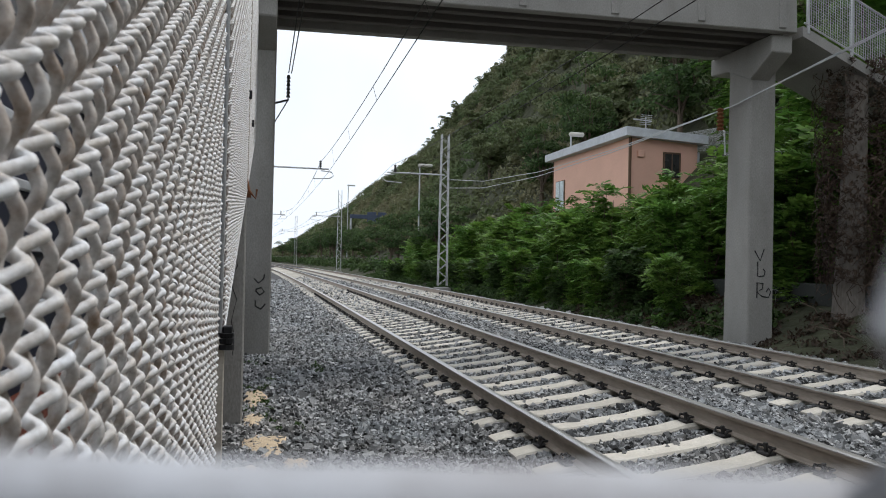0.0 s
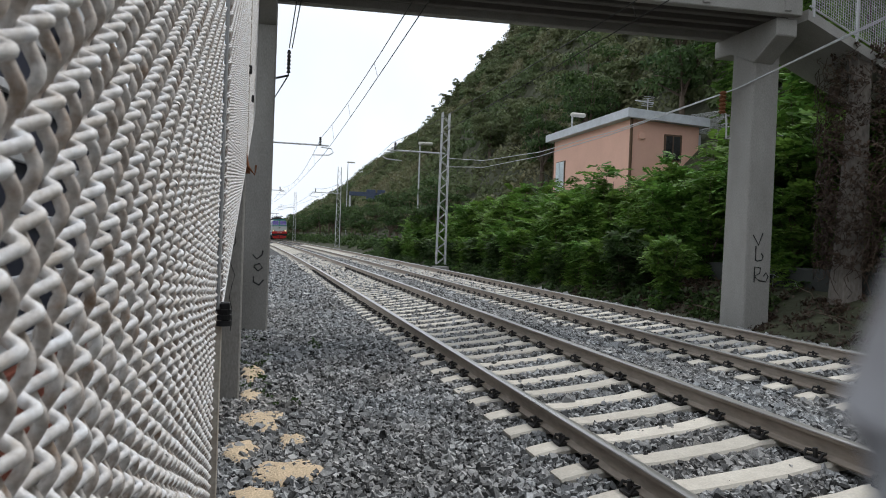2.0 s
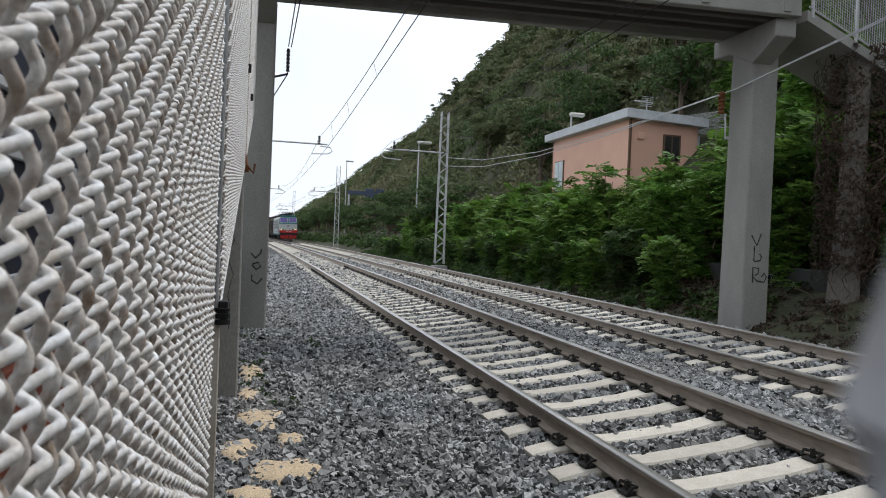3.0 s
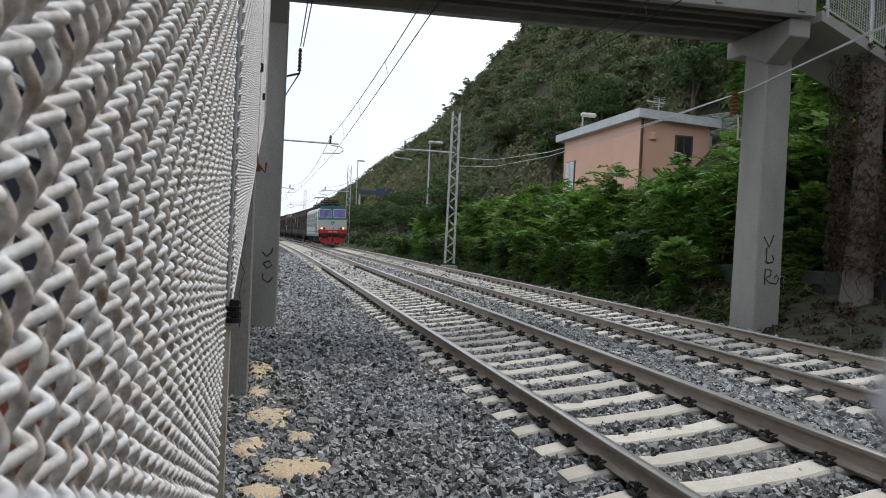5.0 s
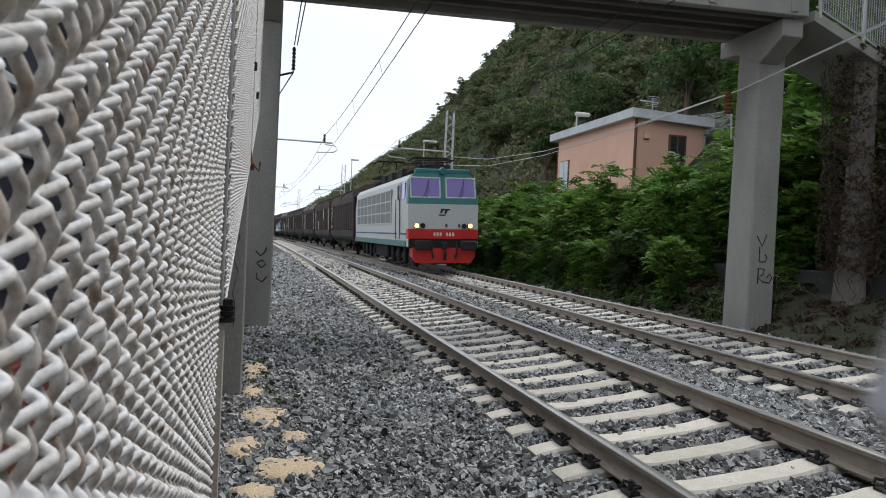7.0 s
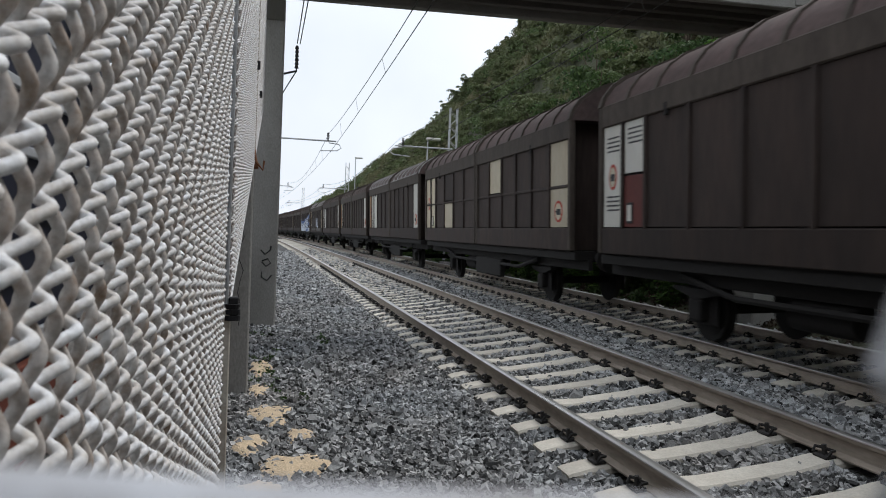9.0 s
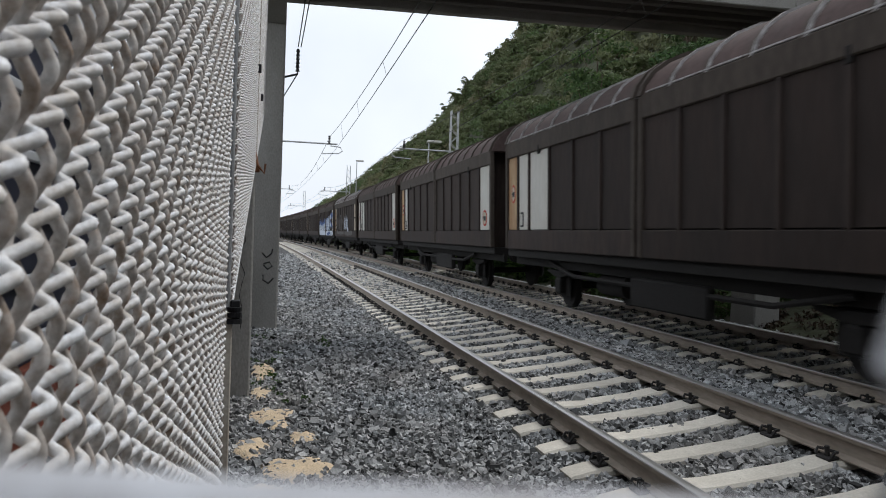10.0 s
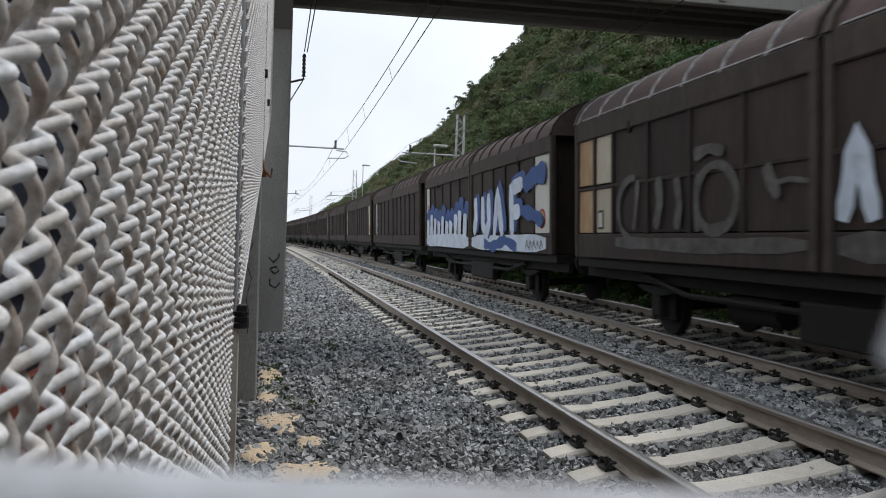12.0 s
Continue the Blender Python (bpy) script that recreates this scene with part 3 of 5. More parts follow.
def sand():
    for x, y, rx, ry, seed in ((0.05, 7.2, 0.33, 0.55, 3), (-0.12, 6.2, 0.22, 0.4, 5), (0.22, 5.6, 0.42, 0.42, 8), (-0.05, 9.6, 0.2, 1.0, 9), (0.3, 6.45, 0.2, 0.3, 12), (0.0, 5.1, 0.25, 0.3, 14), (-0.08, 8.3, 0.16, 0.5, 17)):
        rng = random.Random(seed)
        b = bmesh.new()
        mid = b.verts.new((x, y, -0.365))
        rings = []
        for f, z in ((0.45, -0.372), (0.8, -0.388), (1.0, -0.44)):
            ring = []
            for k in range(22):
                a = 2 * math.pi * k / 22
                q = f * (0.8 + 0.35 * noise.noise((math.cos(a) * 1.6 + seed, math.sin(a) * 1.6, seed)) + rng.uniform(-0.06, 0.06))
                ring.append(b.verts.new((x + rx * q * math.cos(a), y + ry * q * math.sin(a), z + rng.uniform(-0.008, 0.01))))
            rings.append(ring)
        for k in range(22):
            b.faces.new((mid, rings[0][k], rings[0][(k + 1) % 22]))
            for p, q in zip(rings, rings[1:]):
                b.faces.new((p[k], q[k], q[(k + 1) % 22], p[(k + 1) % 22]))
        tagged(part("sand_spill", b, M_SAND, smooth=60), "thin spill of pale sand on the ballast", "sand", "sand spills by the fence")


wire_fence()
concrete_post()
platform_wall()
sand()


# The train
M_WAGON = surface("grimy_brown_wagon_paint", (0.05, 0.036, 0.031), 0.7, grain=14, stain=2.2, vary=0.22, dark=(0.022, 0.018, 0.017), bump=0.1, dist=0.004, each=0.22, spec=0.15, stretch=(1, 1, 0.18), amount=0.85)
M_ROOF = surface("sooty_wagon_roof", (0.1, 0.071, 0.066), 0.8, grain=10, stain=1.4, vary=0.2, dark=(0.042, 0.034, 0.032), bump=0.1, dist=0.004, spec=0.15)
M_BAND = surface("dusty_brown_beam", (0.08, 0.066, 0.056), 0.75, grain=14, stain=2.2, vary=0.2, dark=(0.035, 0.028, 0.024), bump=0.1, each=0.15, spec=0.15, stretch=(1, 1, 0.4), amount=0.7)
M_WORN = surface("worn_pale_rib_edge", (0.42, 0.41, 0.41), 0.7, grain=18, stain=4, vary=0.3, dark=(0.16, 0.14, 0.13), bump=0.1, amount=0.9)
M_UNDER = surface("dark_underframe", (0.018, 0.016, 0.015), 0.85, grain=20, stain=3, vary=0.25, bump=0.2)
M_CREAM = surface("dirty_cream_panel", (0.5, 0.45, 0.35), 0.75, grain=10, stain=2.2, vary=0.08, dark=(0.36, 0.27, 0.17), bump=0.05, each=0.12, stretch=(1, 1, 0.4))
M_WHITE = surface("dirty_white_panel", (0.55, 0.54, 0.5), 0.7, grain=10, stain=1.8, vary=0.06, dark=(0.42, 0.39, 0.33), bump=0.05, each=0.1, stretch=(1, 1, 0.4))
M_ORANGE = surface("rust_stained_panel", (0.44, 0.33, 0.2), 0.8, grain=10, stain=2.5, vary=0.12, dark=(0.3, 0.12, 0.05), bump=0.08, stretch=(1, 1, 0.3), amount=0.9)
M_MAROON = surface("maroon_panel", (0.12, 0.03, 0.025), 0.7, grain=10, stain=2, vary=0.12, bump=0.05)
M_LOCO = surface("light_grey_loco_paint", (0.46, 0.48, 0.47), 0.45, grain=12, stain=1.3, vary=0.06, dark=(0.4, 0.4, 0.38), bump=0.02, spec=0.4, stretch=(1, 1, 0.4))
M_TEAL = surface("teal_loco_paint", (0.02, 0.15, 0.15), 0.4, grain=12, stain=1.6, vary=0.08, dark=(0.02, 0.09, 0.095), bump=0.02, spec=0.4)
M_RED = surface("red_loco_paint", (0.5, 0.025, 0.022), 0.45, grain=12, stain=2.2, vary=0.1, dark=(0.28, 0.03, 0.03), bump=0.02)
M_INK = surface("dark_print", (0.05, 0.05, 0.055), 0.8, grain=30, bump=0)
M_SIGN = surface("red_sign_paint", (0.45, 0.06, 0.04), 0.7, grain=30, bump=0)
M_YELLOW = surface("yellow_handle_paint", (0.5, 0.33, 0.03), 0.6, grain=30, bump=0.05)
M_SPRAY_W = surface("white_spray_paint", (0.6, 0.66, 0.74), 0.7, grain=6, stain=2, vary=0.1, dark=(0.3, 0.33, 0.4), bump=0, amount=0.6)
M_SPRAY_B = surface("blue_spray_paint", (0.05, 0.1, 0.27), 0.7, grain=6, stain=2, vary=0.1, bump=0)
M_SPRAY_G = surface("faded_grey_spray_paint", (0.13, 0.125, 0.12), 0.8, grain=6, stain=2.4, vary=0.3, dark=(0.04, 0.032, 0.028), bump=0, amount=0.8)


def cab_glass():
    m = bpy.data.materials.new("violet_cab_glass")
    m.use_nodes = True
    b = m.node_tree.nodes["Principled BSDF"]
    b.inputs["Base Color"].default_value = (0.09, 0.06, 0.2, 1)
    b.inputs["Roughness"].default_value = 0.08
    b.inputs["Metallic"].default_value = 0.0
    b.inputs["Specular IOR Level"].default_value = 0.9
    b.inputs["Coat Weight"].default_value = 1.0
    b.inputs["Coat Tint"].default_value = (0.6, 0.5, 1.0, 1)
    return m


M_CAB_GLASS = cab_glass()
M_LAMP = lamp_glow("lit_headlamp", (1.0, 0.66, 0.28), 2.2)
M_LOUVRE = surface("shadowed_louvre_steel", (0.2, 0.215, 0.215), 0.6, grain=18, stain=3, vary=0.2, bump=0.2, stretch=(1, 1, 6))


def train_pose(s):
    p = line(s, DX, Z2)
    return pose(p.x, p.y, p.z, 0, 0, math.degrees(s / RADIUS)) @ pose(0, 0, 0, 0, -2.2, 0)


NOSE = [(t, 207.35 - 25.26 * t) for t in range(13)]
PITCH, FIRST_GAP = 15.45, 18.05
TRAIN = []


def wheel_mesh(r=0.46):
    b = bmesh.new()
    for x, rad, d in ((0.0, r, 0.1), (0.07, r + 0.03, 0.035), (-0.055, r * 0.8, 0.02), (-0.075, 0.11, 0.08)):
        bmesh.ops.create_cone(b, cap_ends=True, segments=24, radius1=rad, radius2=rad * 0.99, depth=d, matrix=Matrix.Translation((x, 0, 0)) @ Matrix.Rotation(math.pi / 2, 4, "Y"))
    return mesh_of("wheel", b, M_UNDER, 40)


def bogie_wheels(root, ys, r=0.46):
    for y in ys:
        for sx in (-1, 1):
            w = part("wheel", WHEEL, M_UNDER, root)
            w.matrix_basis = pose(sx * 0.76, y, r, 0, 0, 0 if sx < 0 else 180)
        part("axle", tubed((-0.72, y, r), (0.72, y, r), 0.08, sides=10), M_UNDER, root)


def buffers(root, y, way):
    for sx in (-0.875, 0.875):
        b = bmesh.new()
        tube(b, (sx, y, 1.06), (sx, y + way * 0.4, 1.06), 0.1, 0.08, 12)
        tube(b, (sx, y + way * 0.4, 1.06), (sx, y + way * 0.46, 1.06), 0.25, 0.24, 20)
        part("buffer", b, M_UNDER, root, smooth=40)


def loco():
    root = empty("locomotive", train_pose(NOSE[0][1]), "light grey electric locomotive with teal cab and red skirt", "locomotive")
    root.scale = (1.06, 1.0, 1.06)
    L = 17.1
    # lower and middle body, side walls leaning in a little towards the roof
    low = [(-1.46, 1.02), (1.46, 1.02), (1.47, 2.75), (-1.47, 2.75)]
    part("body", loft(bmesh.new(), [[Vector((x, y, z)) for x, z in low] for y in (0.0, L)]), M_LOCO, root)
    top = [(-1.47, 2.75), (1.47, 2.75), (1.4, 3.75), (1.22, 3.98), (0.7, 4.12), (-0.7, 4.12), (-1.22, 3.98), (-1.4, 3.75)]
    rake = lambda z: max(0.0, (z - 2.75)) * 0.2
    part("upper_body", loft(bmesh.new(), [[Vector((x, y + (rake(z) if y < 3 else 0), z)) for x, z in top] for y in (0.42, L)]), M_LOCO, root)
    # teal cab front above the belt line
    cab = [[Vector((x * k, y + rake(z), z)) for x, z in top] for y, k in ((0.0, 0.985), (0.06, 1.002), (0.415, 1.002))]
    part("cab_front", loft(bmesh.new(), cab), M_TEAL, root, "teal cab front around the windscreens")
    part("brow", boxed(-1.15, 1.15, 0.24, 0.42, 4.0, 4.2, 0.03), M_TEAL, root)
    # windscreens with pale frames
    lean = pose(0, 0, 0, -11.3, 0, 0)
    for sx in (-0.74, 0.74):
        fr = bmesh.new()
        for a, b_, c, d in ((-0.64, 0.64, 0.38, 0.44), (-0.64, 0.64, -0.44, -0.38), (-0.64, -0.58, -0.38, 0.38), (0.58, 0.64, -0.38, 0.38)):
            box(fr, a, b_, -0.035, 0.02, c, d, 0.012)
        w = part("windscreen", fr, M_LOCO, root, "pale window frame")
        w.matrix_basis = pose(sx, 0.145, 3.42) @ lean
        part("pane", boxed(-0.59, 0.59, -0.012, 0.01, -0.39, 0.39, 0.004), M_CAB_GLASS, w, "violet reflecting glass")
        wip = bmesh.new()
        run(wip, [(-0.1, -0.05, -0.4), (0.1, -0.05, 0.02), (0.14, -0.045, 0.3)], 0.014, 5)
        run(wip, [(0.0, -0.05, -0.4), (0.16, -0.05, -0.05)], 0.01, 5)
        part("wiper", wip, M_BLACK, w)
    lamp = bmesh.new()
    bmesh.ops.create_cone(lamp, cap_ends=True, segments=18, radius1=0.17, radius2=0.14, depth=0.22, matrix=Matrix.Translation((0, 0.2, 4.1)) @ Matrix.Rotation(math.pi / 2, 4, "X"))
    part("top_lamp", lamp, M_TEAL, root, smooth=40)
    # red band, skirt and buffers
    part("red_band", boxed(-1.475, 1.475, -0.05, 0.42, 1.33, 1.74, 0.02), M_RED, root, "red band with headlamps")
    for k in range(7):
        if k != 3:
            part("number_mark", boxed(-0.42 + k * 0.13, -0.34 + k * 0.13, -0.056, -0.05, 1.46, 1.6), M_WHITE, root)
    part("front_beam", boxed(-1.45, 1.45, -0.02, 0.4, 0.95, 1.33, 0.02), M_UNDER, root, "grimy black buffer beam")
    sk = bmesh.new()
    loft(sk, [[Vector((x, y, z)) for x, z in ((-1.3, 0.98), (1.3, 0.98), (1.3, 0.62), (1.1, 0.36), (-1.1, 0.36), (-1.3, 0.62))] for y in (-0.18, -0.1, 0.5)])
    part("snowplough", sk, M_RED, root, "red snowplough skirt")
    for sx in (-0.95, 0.95):
        b = bmesh.new()
        tube(b, (sx, 0.1, 1.1), (sx, -0.45, 1.1), 0.13, 0.11, 14)
        box(b, sx - 0.34, sx + 0.34, -0.55, -0.45, 0.88, 1.3, 0.06)
        part("buffer", b, M_BLACK, root, smooth=40)
        h = bmesh.new()
        run(h, [(sx * 0.55, -0.1, 1.25), (sx * 0.55, -0.22, 0.9), (sx * 0.5, -0.25, 0.55), (sx * 0.45, -0.2, 0.7)], 0.035, 6)
        part("brake_hose", h, M_BLACK, root)
    hook = bmesh.new()
    box(hook, -0.12, 0.12, -0.35, 0.0, 0.95, 1.2, 0.03)
    run(hook, [(0, -0.3, 1.1), (0, -0.38, 0.8), (0, -0.3, 0.5)], 0.06, 8)
    part("coupling", hook, M_BLACK, root)
    for sx in (-1.12, 1.12):
        b = bmesh.new()
        for dx, r in ((0.0, 0.115), (-0.25 * math.copysign(1, sx), 0.1)):
            bmesh.ops.create_cone(b, cap_ends=True, segments=16, radius1=r, radius2=r, depth=0.09, matrix=Matrix.Translation((sx + dx, -0.03, 1.87)) @ Matrix.Rotation(math.pi / 2, 4, "X"))
        hl = part("headlight", b, M_BLACK, root, smooth=40)
        g = bmesh.new()
        bmesh.ops.create_cone(g, cap_ends=True, segments=16, radius1=0.095, radius2=0.095, depth=0.02, matrix=Matrix.Translation((sx, -0.08, 1.87)) @ Matrix.Rotation(math.pi / 2, 4, "X"))
        part("lens", g, M_LAMP, hl, "lit warm white lens")
    # plain emblem of slanting bars on the nose
    em = bmesh.new()
    for k, (x, z, w, h) in enumerate(((-0.16, 2.5, 0.34, 0.06), (-0.2, 2.4, 0.1, 0.17), (0.0, 2.36, 0.1, 0.2), (-0.2, 2.28, 0.28, 0.05))):
        box(em, x, x + w, -0.012, 0.0, z, z + h, 0.0)
    bmesh.ops.transform(em, matrix=Matrix(((1, 0, 0.35, -0.8), (0, 1, 0, 0), (0, 0, 1, 0), (0, 0, 0, 1))), verts=em.verts)
    part("emblem", em, M_INK, root)
    for sx in (0.08, 0.62):
        part("socket", boxed(sx, sx + 0.09, -0.03, 0.0, 1.82, 1.95, 0.01), M_INK, root)
    # side: louvred grille, cab door, stripe, teal sill
    for sx in (-1, 1):
        x = sx * 1.475
        gr = part("grille", boxed(x - 0.012, x + 0.012, 4.0, 16.3, 2.0, 3.5, 0.004), M_LOUVRE, root, "grey ventilation grille")
        for k in range(9):
            y = 4.0 + k * 1.51
            part("grille_bar", boxed(x - 0.03, x + 0.03, y, y + 0.09, 1.95, 3.52, 0.005), M_LOCO, gr)
        for z in (1.95, 2.45, 2.95, 3.46):
            part("grille_bar", boxed(x - 0.025, x + 0.025, 4.0, 16.2, z, z + 0.06, 0.005), M_LOCO, gr)
        part("sill", boxed(x - 0.02, x + 0.02, 0.45, L, 1.0, 1.25, 0.005), M_TEAL, root, "teal lower sill")
        part("stripe", boxed(x - 0.012, x + 0.012, 0.45, L, 1.5, 1.56, 0.002), M_SPRAY_B, root, "thin blue stripe")
        part("side_window", boxed(sx * 1.44 - 0.03, sx * 1.44 + 0.03, 0.75, 1.35, 2.95, 3.65, 0.02), M_CAB_GLASS, root)
        door = part("cab_door", boxed(x - 0.015, x + 0.015, 1.75, 2.5, 1.45, 3.72, 0.01), M_LOCO, root)
        part("door_window", boxed(sx * 1.455 - 0.035, sx * 1.455 + 0.03, 1.85, 2.4, 2.95, 3.6, 0.02), M_BLACK, door)
        for y in (1.68, 2.57):
            part("handrail", tubed((x + sx * 0.05, y, 1.3), (x + sx * 0.05, y, 3.0), 0.018), M_BLACK, door)
        for y0 in (1.2, 11.4):
            part("bogie_frame", boxed(sx * 1.05 - 0.08, sx * 1.05 + 0.08, y0, y0 + 4.6, 0.42, 0.75, 0.05), M_UNDER, root)
            for k in range(3):
                part("spring_box", boxed(sx * 1.15 - 0.1, sx * 1.15 + 0.1, y0 + 0.6 + k * 1.5, y0 + 1.1 + k * 1.5, 0.3, 0.95, 0.05), M_UNDER, root)
    bogie_wheels(root, (1.9, 4.3, 7.4, 9.7, 12.8, 15.2), 0.6)
    part("transformer_box", boxed(-1.2, 1.2, 6.6, 10.4, 0.35, 1.02, 0.06), M_UNDER, root)
    # roof: pantographs, insulators, bus bars
    for y in np.arange(1.4, 15.5, 1.3):
        for sx in (-0.55, 0.55):
            eq = bmesh.new()
            for z in (4.16, 4.24, 4.32):
                bmesh.ops.create_cone(eq, cap_ends=True, segments=10, radius1=0.1, radius2=0.06, depth=0.08, matrix=Matrix.Translation((sx, y, z)))
            part("roof_insulator", eq, M_UNDER, root, smooth=40)
    for y in (5.6, 8.4, 10.6):
        part("roof_box", boxed(-0.7, 0.7, y, y + 1.3, 4.1, 4.62, 0.05), M_UNDER, root)
    bar = bmesh.new()
    for sx in (-0.55, 0.0, 0.55):
        run(bar, [(sx, 1.2, 4.4), (sx, 8, 4.43), (sx, 15.6, 4.4)], 0.04, 6)
    part("bus_bar", bar, M_UNDER, root)
    for y, up in ((2.8, 0.22), (13.3, 0.95)):
        pg = bmesh.new()
        for sx in (-0.5, 0.5):
            run(pg, [(sx, y - 0.7, 4.5), (sx, y + 0.9, 4.52 + up * 0.5), (sx * 0.7, y - 0.2, 4.6 + up)], 0.04, 6)
            run(pg, [(sx, y - 0.7, 4.5), (sx, y + 1.4, 4.5)], 0.042, 6)
        run(pg, [(-0.5, y + 1.4, 4.5), (0.5, y + 1.4, 4.5)], 0.042, 6)
        for dy in (-0.38, -0.02):
            run(pg, [(-0.95, y + dy, 4.48 + up), (-0.72, y + dy, 4.62 + up), (0.72, y + dy, 4.62 + up), (0.95, y + dy, 4.48 + up)], 0.042, 6)
        for sx in (-0.62, 0.62):
            box(pg, sx - 0.05, sx + 0.05, y - 1.2, y + 1.6, 4.36, 4.48)
        for dy in (-1.1, -0.2, 0.7, 1.5):
            box(pg, -0.66, 0.66, y + dy - 0.05, y + dy + 0.05, 4.38, 4.47)
            tube(pg, (-0.85, y + dy, 4.66), (0.85, y + dy, 4.7), 0.03, sides=6)
            tube(pg, (-0.4, y + dy, 4.4), (0.3, y + dy + 0.4, 4.74), 0.03, sides=6)
        part("pantograph", pg, M_UNDER, root, "dark tubular current collector")
    TRAIN.append((root, 0.0))


ROOF_ARC = [(-1.43, 3.72), (-1.36, 3.9), (-1.2, 4.1), (-0.95, 4.27), (-0.6, 4.41), (-0.2, 4.47), (0.2, 4.47), (0.6, 4.41), (0.95, 4.27), (1.2, 4.1), (1.36, 3.9), (1.43, 3.72)]


def arc_shell(y0, y1, grow):
    """A piece of the arched roof."""
    prof = [(x * (1 + grow / 1.43), z + grow * (0.3 + 0.7 * (z - 3.72) / 0.75)) for x, z in ROOF_ARC]
    base = [(1.3, 3.72), (-1.3, 3.72)]
    return loft(bmesh.new(), [[Vector((x, y, z)) for x, z in prof + base] for y in (y0, y1)])


HALF = 7.1


def make_wagon_shapes():
    shapes = {}
    shapes["roof"] = mesh_of("roof", arc_shell(-HALF, HALF, 0.0), M_ROOF, 40)
    shapes["roof_rib"] = mesh_of("roof_rib", arc_shell(-0.045, 0.045, 0.03), M_BAND, 40)
    shapes["roof_joint"] = mesh_of("roof_joint", arc_shell(-0.055, 0.055, 0.06), M_BAND, 40)
    shapes["joint_gap"] = mesh_of("joint_gap", arc_shell(-0.07, 0.07, 0.006), M_UNDER, 40)
    shapes["rib_edge"] = mesh_of("rib_edge", arc_shell(-0.014, 0.014, 0.036), M_WORN, 40)
    shapes["panel"] = mesh_of("wall_panel", boxed(-0.012, 0.012, 0.0, 1.09, 0, 1.72, 0.004), M_WAGON)
    shapes["half_panel"] = mesh_of("wall_panel", boxed(-0.012, 0.012, 0.0, 1.09, 0, 0.84, 0.004), M_WAGON)
    shapes["rib"] = mesh_of("wall_rib", boxed(-0.045, 0.045, -0.045, 0.045, 1.62, 3.4, 0.012), M_WAGON)
    shapes["sill"] = mesh_of("lower_beam", boxed(-0.04, 0.04, -3.5, 3.5, 1.2, 1.64, 0.015), M_WAGON)
    shapes["beam"] = mesh_of("upper_beam", boxed(-0.05, 0.05, -3.5, 3.5, 3.38, 3.76, 0.02), M_BAND)
    shapes["mid"] = mesh_of("wall_rail", boxed(-0.03, 0.03, -3.5, 3.5, 2.44, 2.5, 0.01), M_WAGON)
    shapes["end_post"] = mesh_of("end_post", boxed(-0.06, 0.06, -0.07, 0.07, 1.2, 3.74, 0.02), M_BAND)
    shapes["core"] = mesh_of("inner_body", boxed(-1.36, 1.36, -HALF + 0.5, HALF - 0.5, 1.15, 3.74, 0.01), M_UNDER)
    shapes["floor"] = mesh_of("floor_frame", boxed(-1.36, 1.36, -HALF, HALF, 1.02, 1.19, 0.01), M_UNDER)
    end = boxed(-1.34, 1.34, -0.03, 0.03, 1.2, 3.74, 0.005)
    shapes["end_wall"] = mesh_of("end_wall", end, M_WAGON)
    b = bmesh.new()
    for sx in (-1.05, 1.05):
        box(b, sx - 0.05, sx + 0.05, -HALF - 0.1, HALF + 0.1, 0.82, 1.03, 0.01)
    for y in (-4.0, -1.4, 1.4, 4.0):
        box(b, -1.05, 1.05, y - 0.06, y + 0.06, 0.85, 1.0)
    shapes["solebar"] = mesh_of("underframe", b, M_UNDER)
    b = bmesh.new()
    run(b, [(-1.2, -4.6, 0.95), (-1.2, -3.2, 0.72), (-1.2, 3.2, 0.72), (-1.2, 4.6, 0.95)], 0.045, 6)
    box(b, -1.25, -1.1, -1.8, 0.6, 0.38, 0.85, 0.03)
    tube(b, (-0.9, 1.2, 0.62), (-0.9, 2.3, 0.62), 0.2, sides=14)
    shapes["truss"] = mesh_of("brake_gear", b, M_UNDER, 40)
    shapes["axle_guard"] = mesh_of("axle_guard", boxed(-0.015, 0.015, -0.4, 0.4, 0.25, 0.86, 0.01), M_UNDER)
    shapes["axle_box"] = mesh_of("axle_box", boxed(-0.09, 0.09, -0.16, 0.16, 0.3, 0.62, 0.03), M_UNDER)
    b = bmesh.new()
    loft(b, [[Vector((x, y, z)) for y, z in ((-0.68, 0.74), (-0.3, 0.66), (0.0, 0.62), (0.3, 0.66), (0.68, 0.74), (0.66, 0.78), (0.0, 0.77), (-0.66, 0.78))] for x in (-0.06, 0.06)])
    shapes["leaf_spring"] = mesh_of("leaf_spring", b, M_UNDER)
    b = bmesh.new()
    run(b, [(0, 0, 1.55), (-0.05, -0.03, 1.56), (-0.05, -0.03, 2.85), (0, 0, 2.86)], 0.016, 6)
    shapes["handrail"] = mesh_of("handrail", b, M_YELLOW)
    b = bmesh.new()
    bmesh.ops.create_cone(b, cap_ends=True, segments=20, radius1=0.22, radius2=0.22, depth=0.012, matrix=Matrix.Rotation(math.pi / 2, 4, "Y"))
    shapes["sign"] = mesh_of("warning_disc", b, M_SIGN)
    b = bmesh.new()
    bmesh.ops.create_cone(b, cap_ends=True, segments=20, radius1=0.17, radius2=0.17, depth=0.02, matrix=Matrix.Rotation(math.pi / 2, 4, "Y"))
    shapes["sign_face"] = mesh_of("disc_face", b, M_CREAM)
    b = bmesh.new()
    box(b, -0.014, 0.0, -0.13, 0.09, -0.07, 0.05)
    box(b, -0.014, 0.0, 0.05, 0.16, -0.015, 0.015)
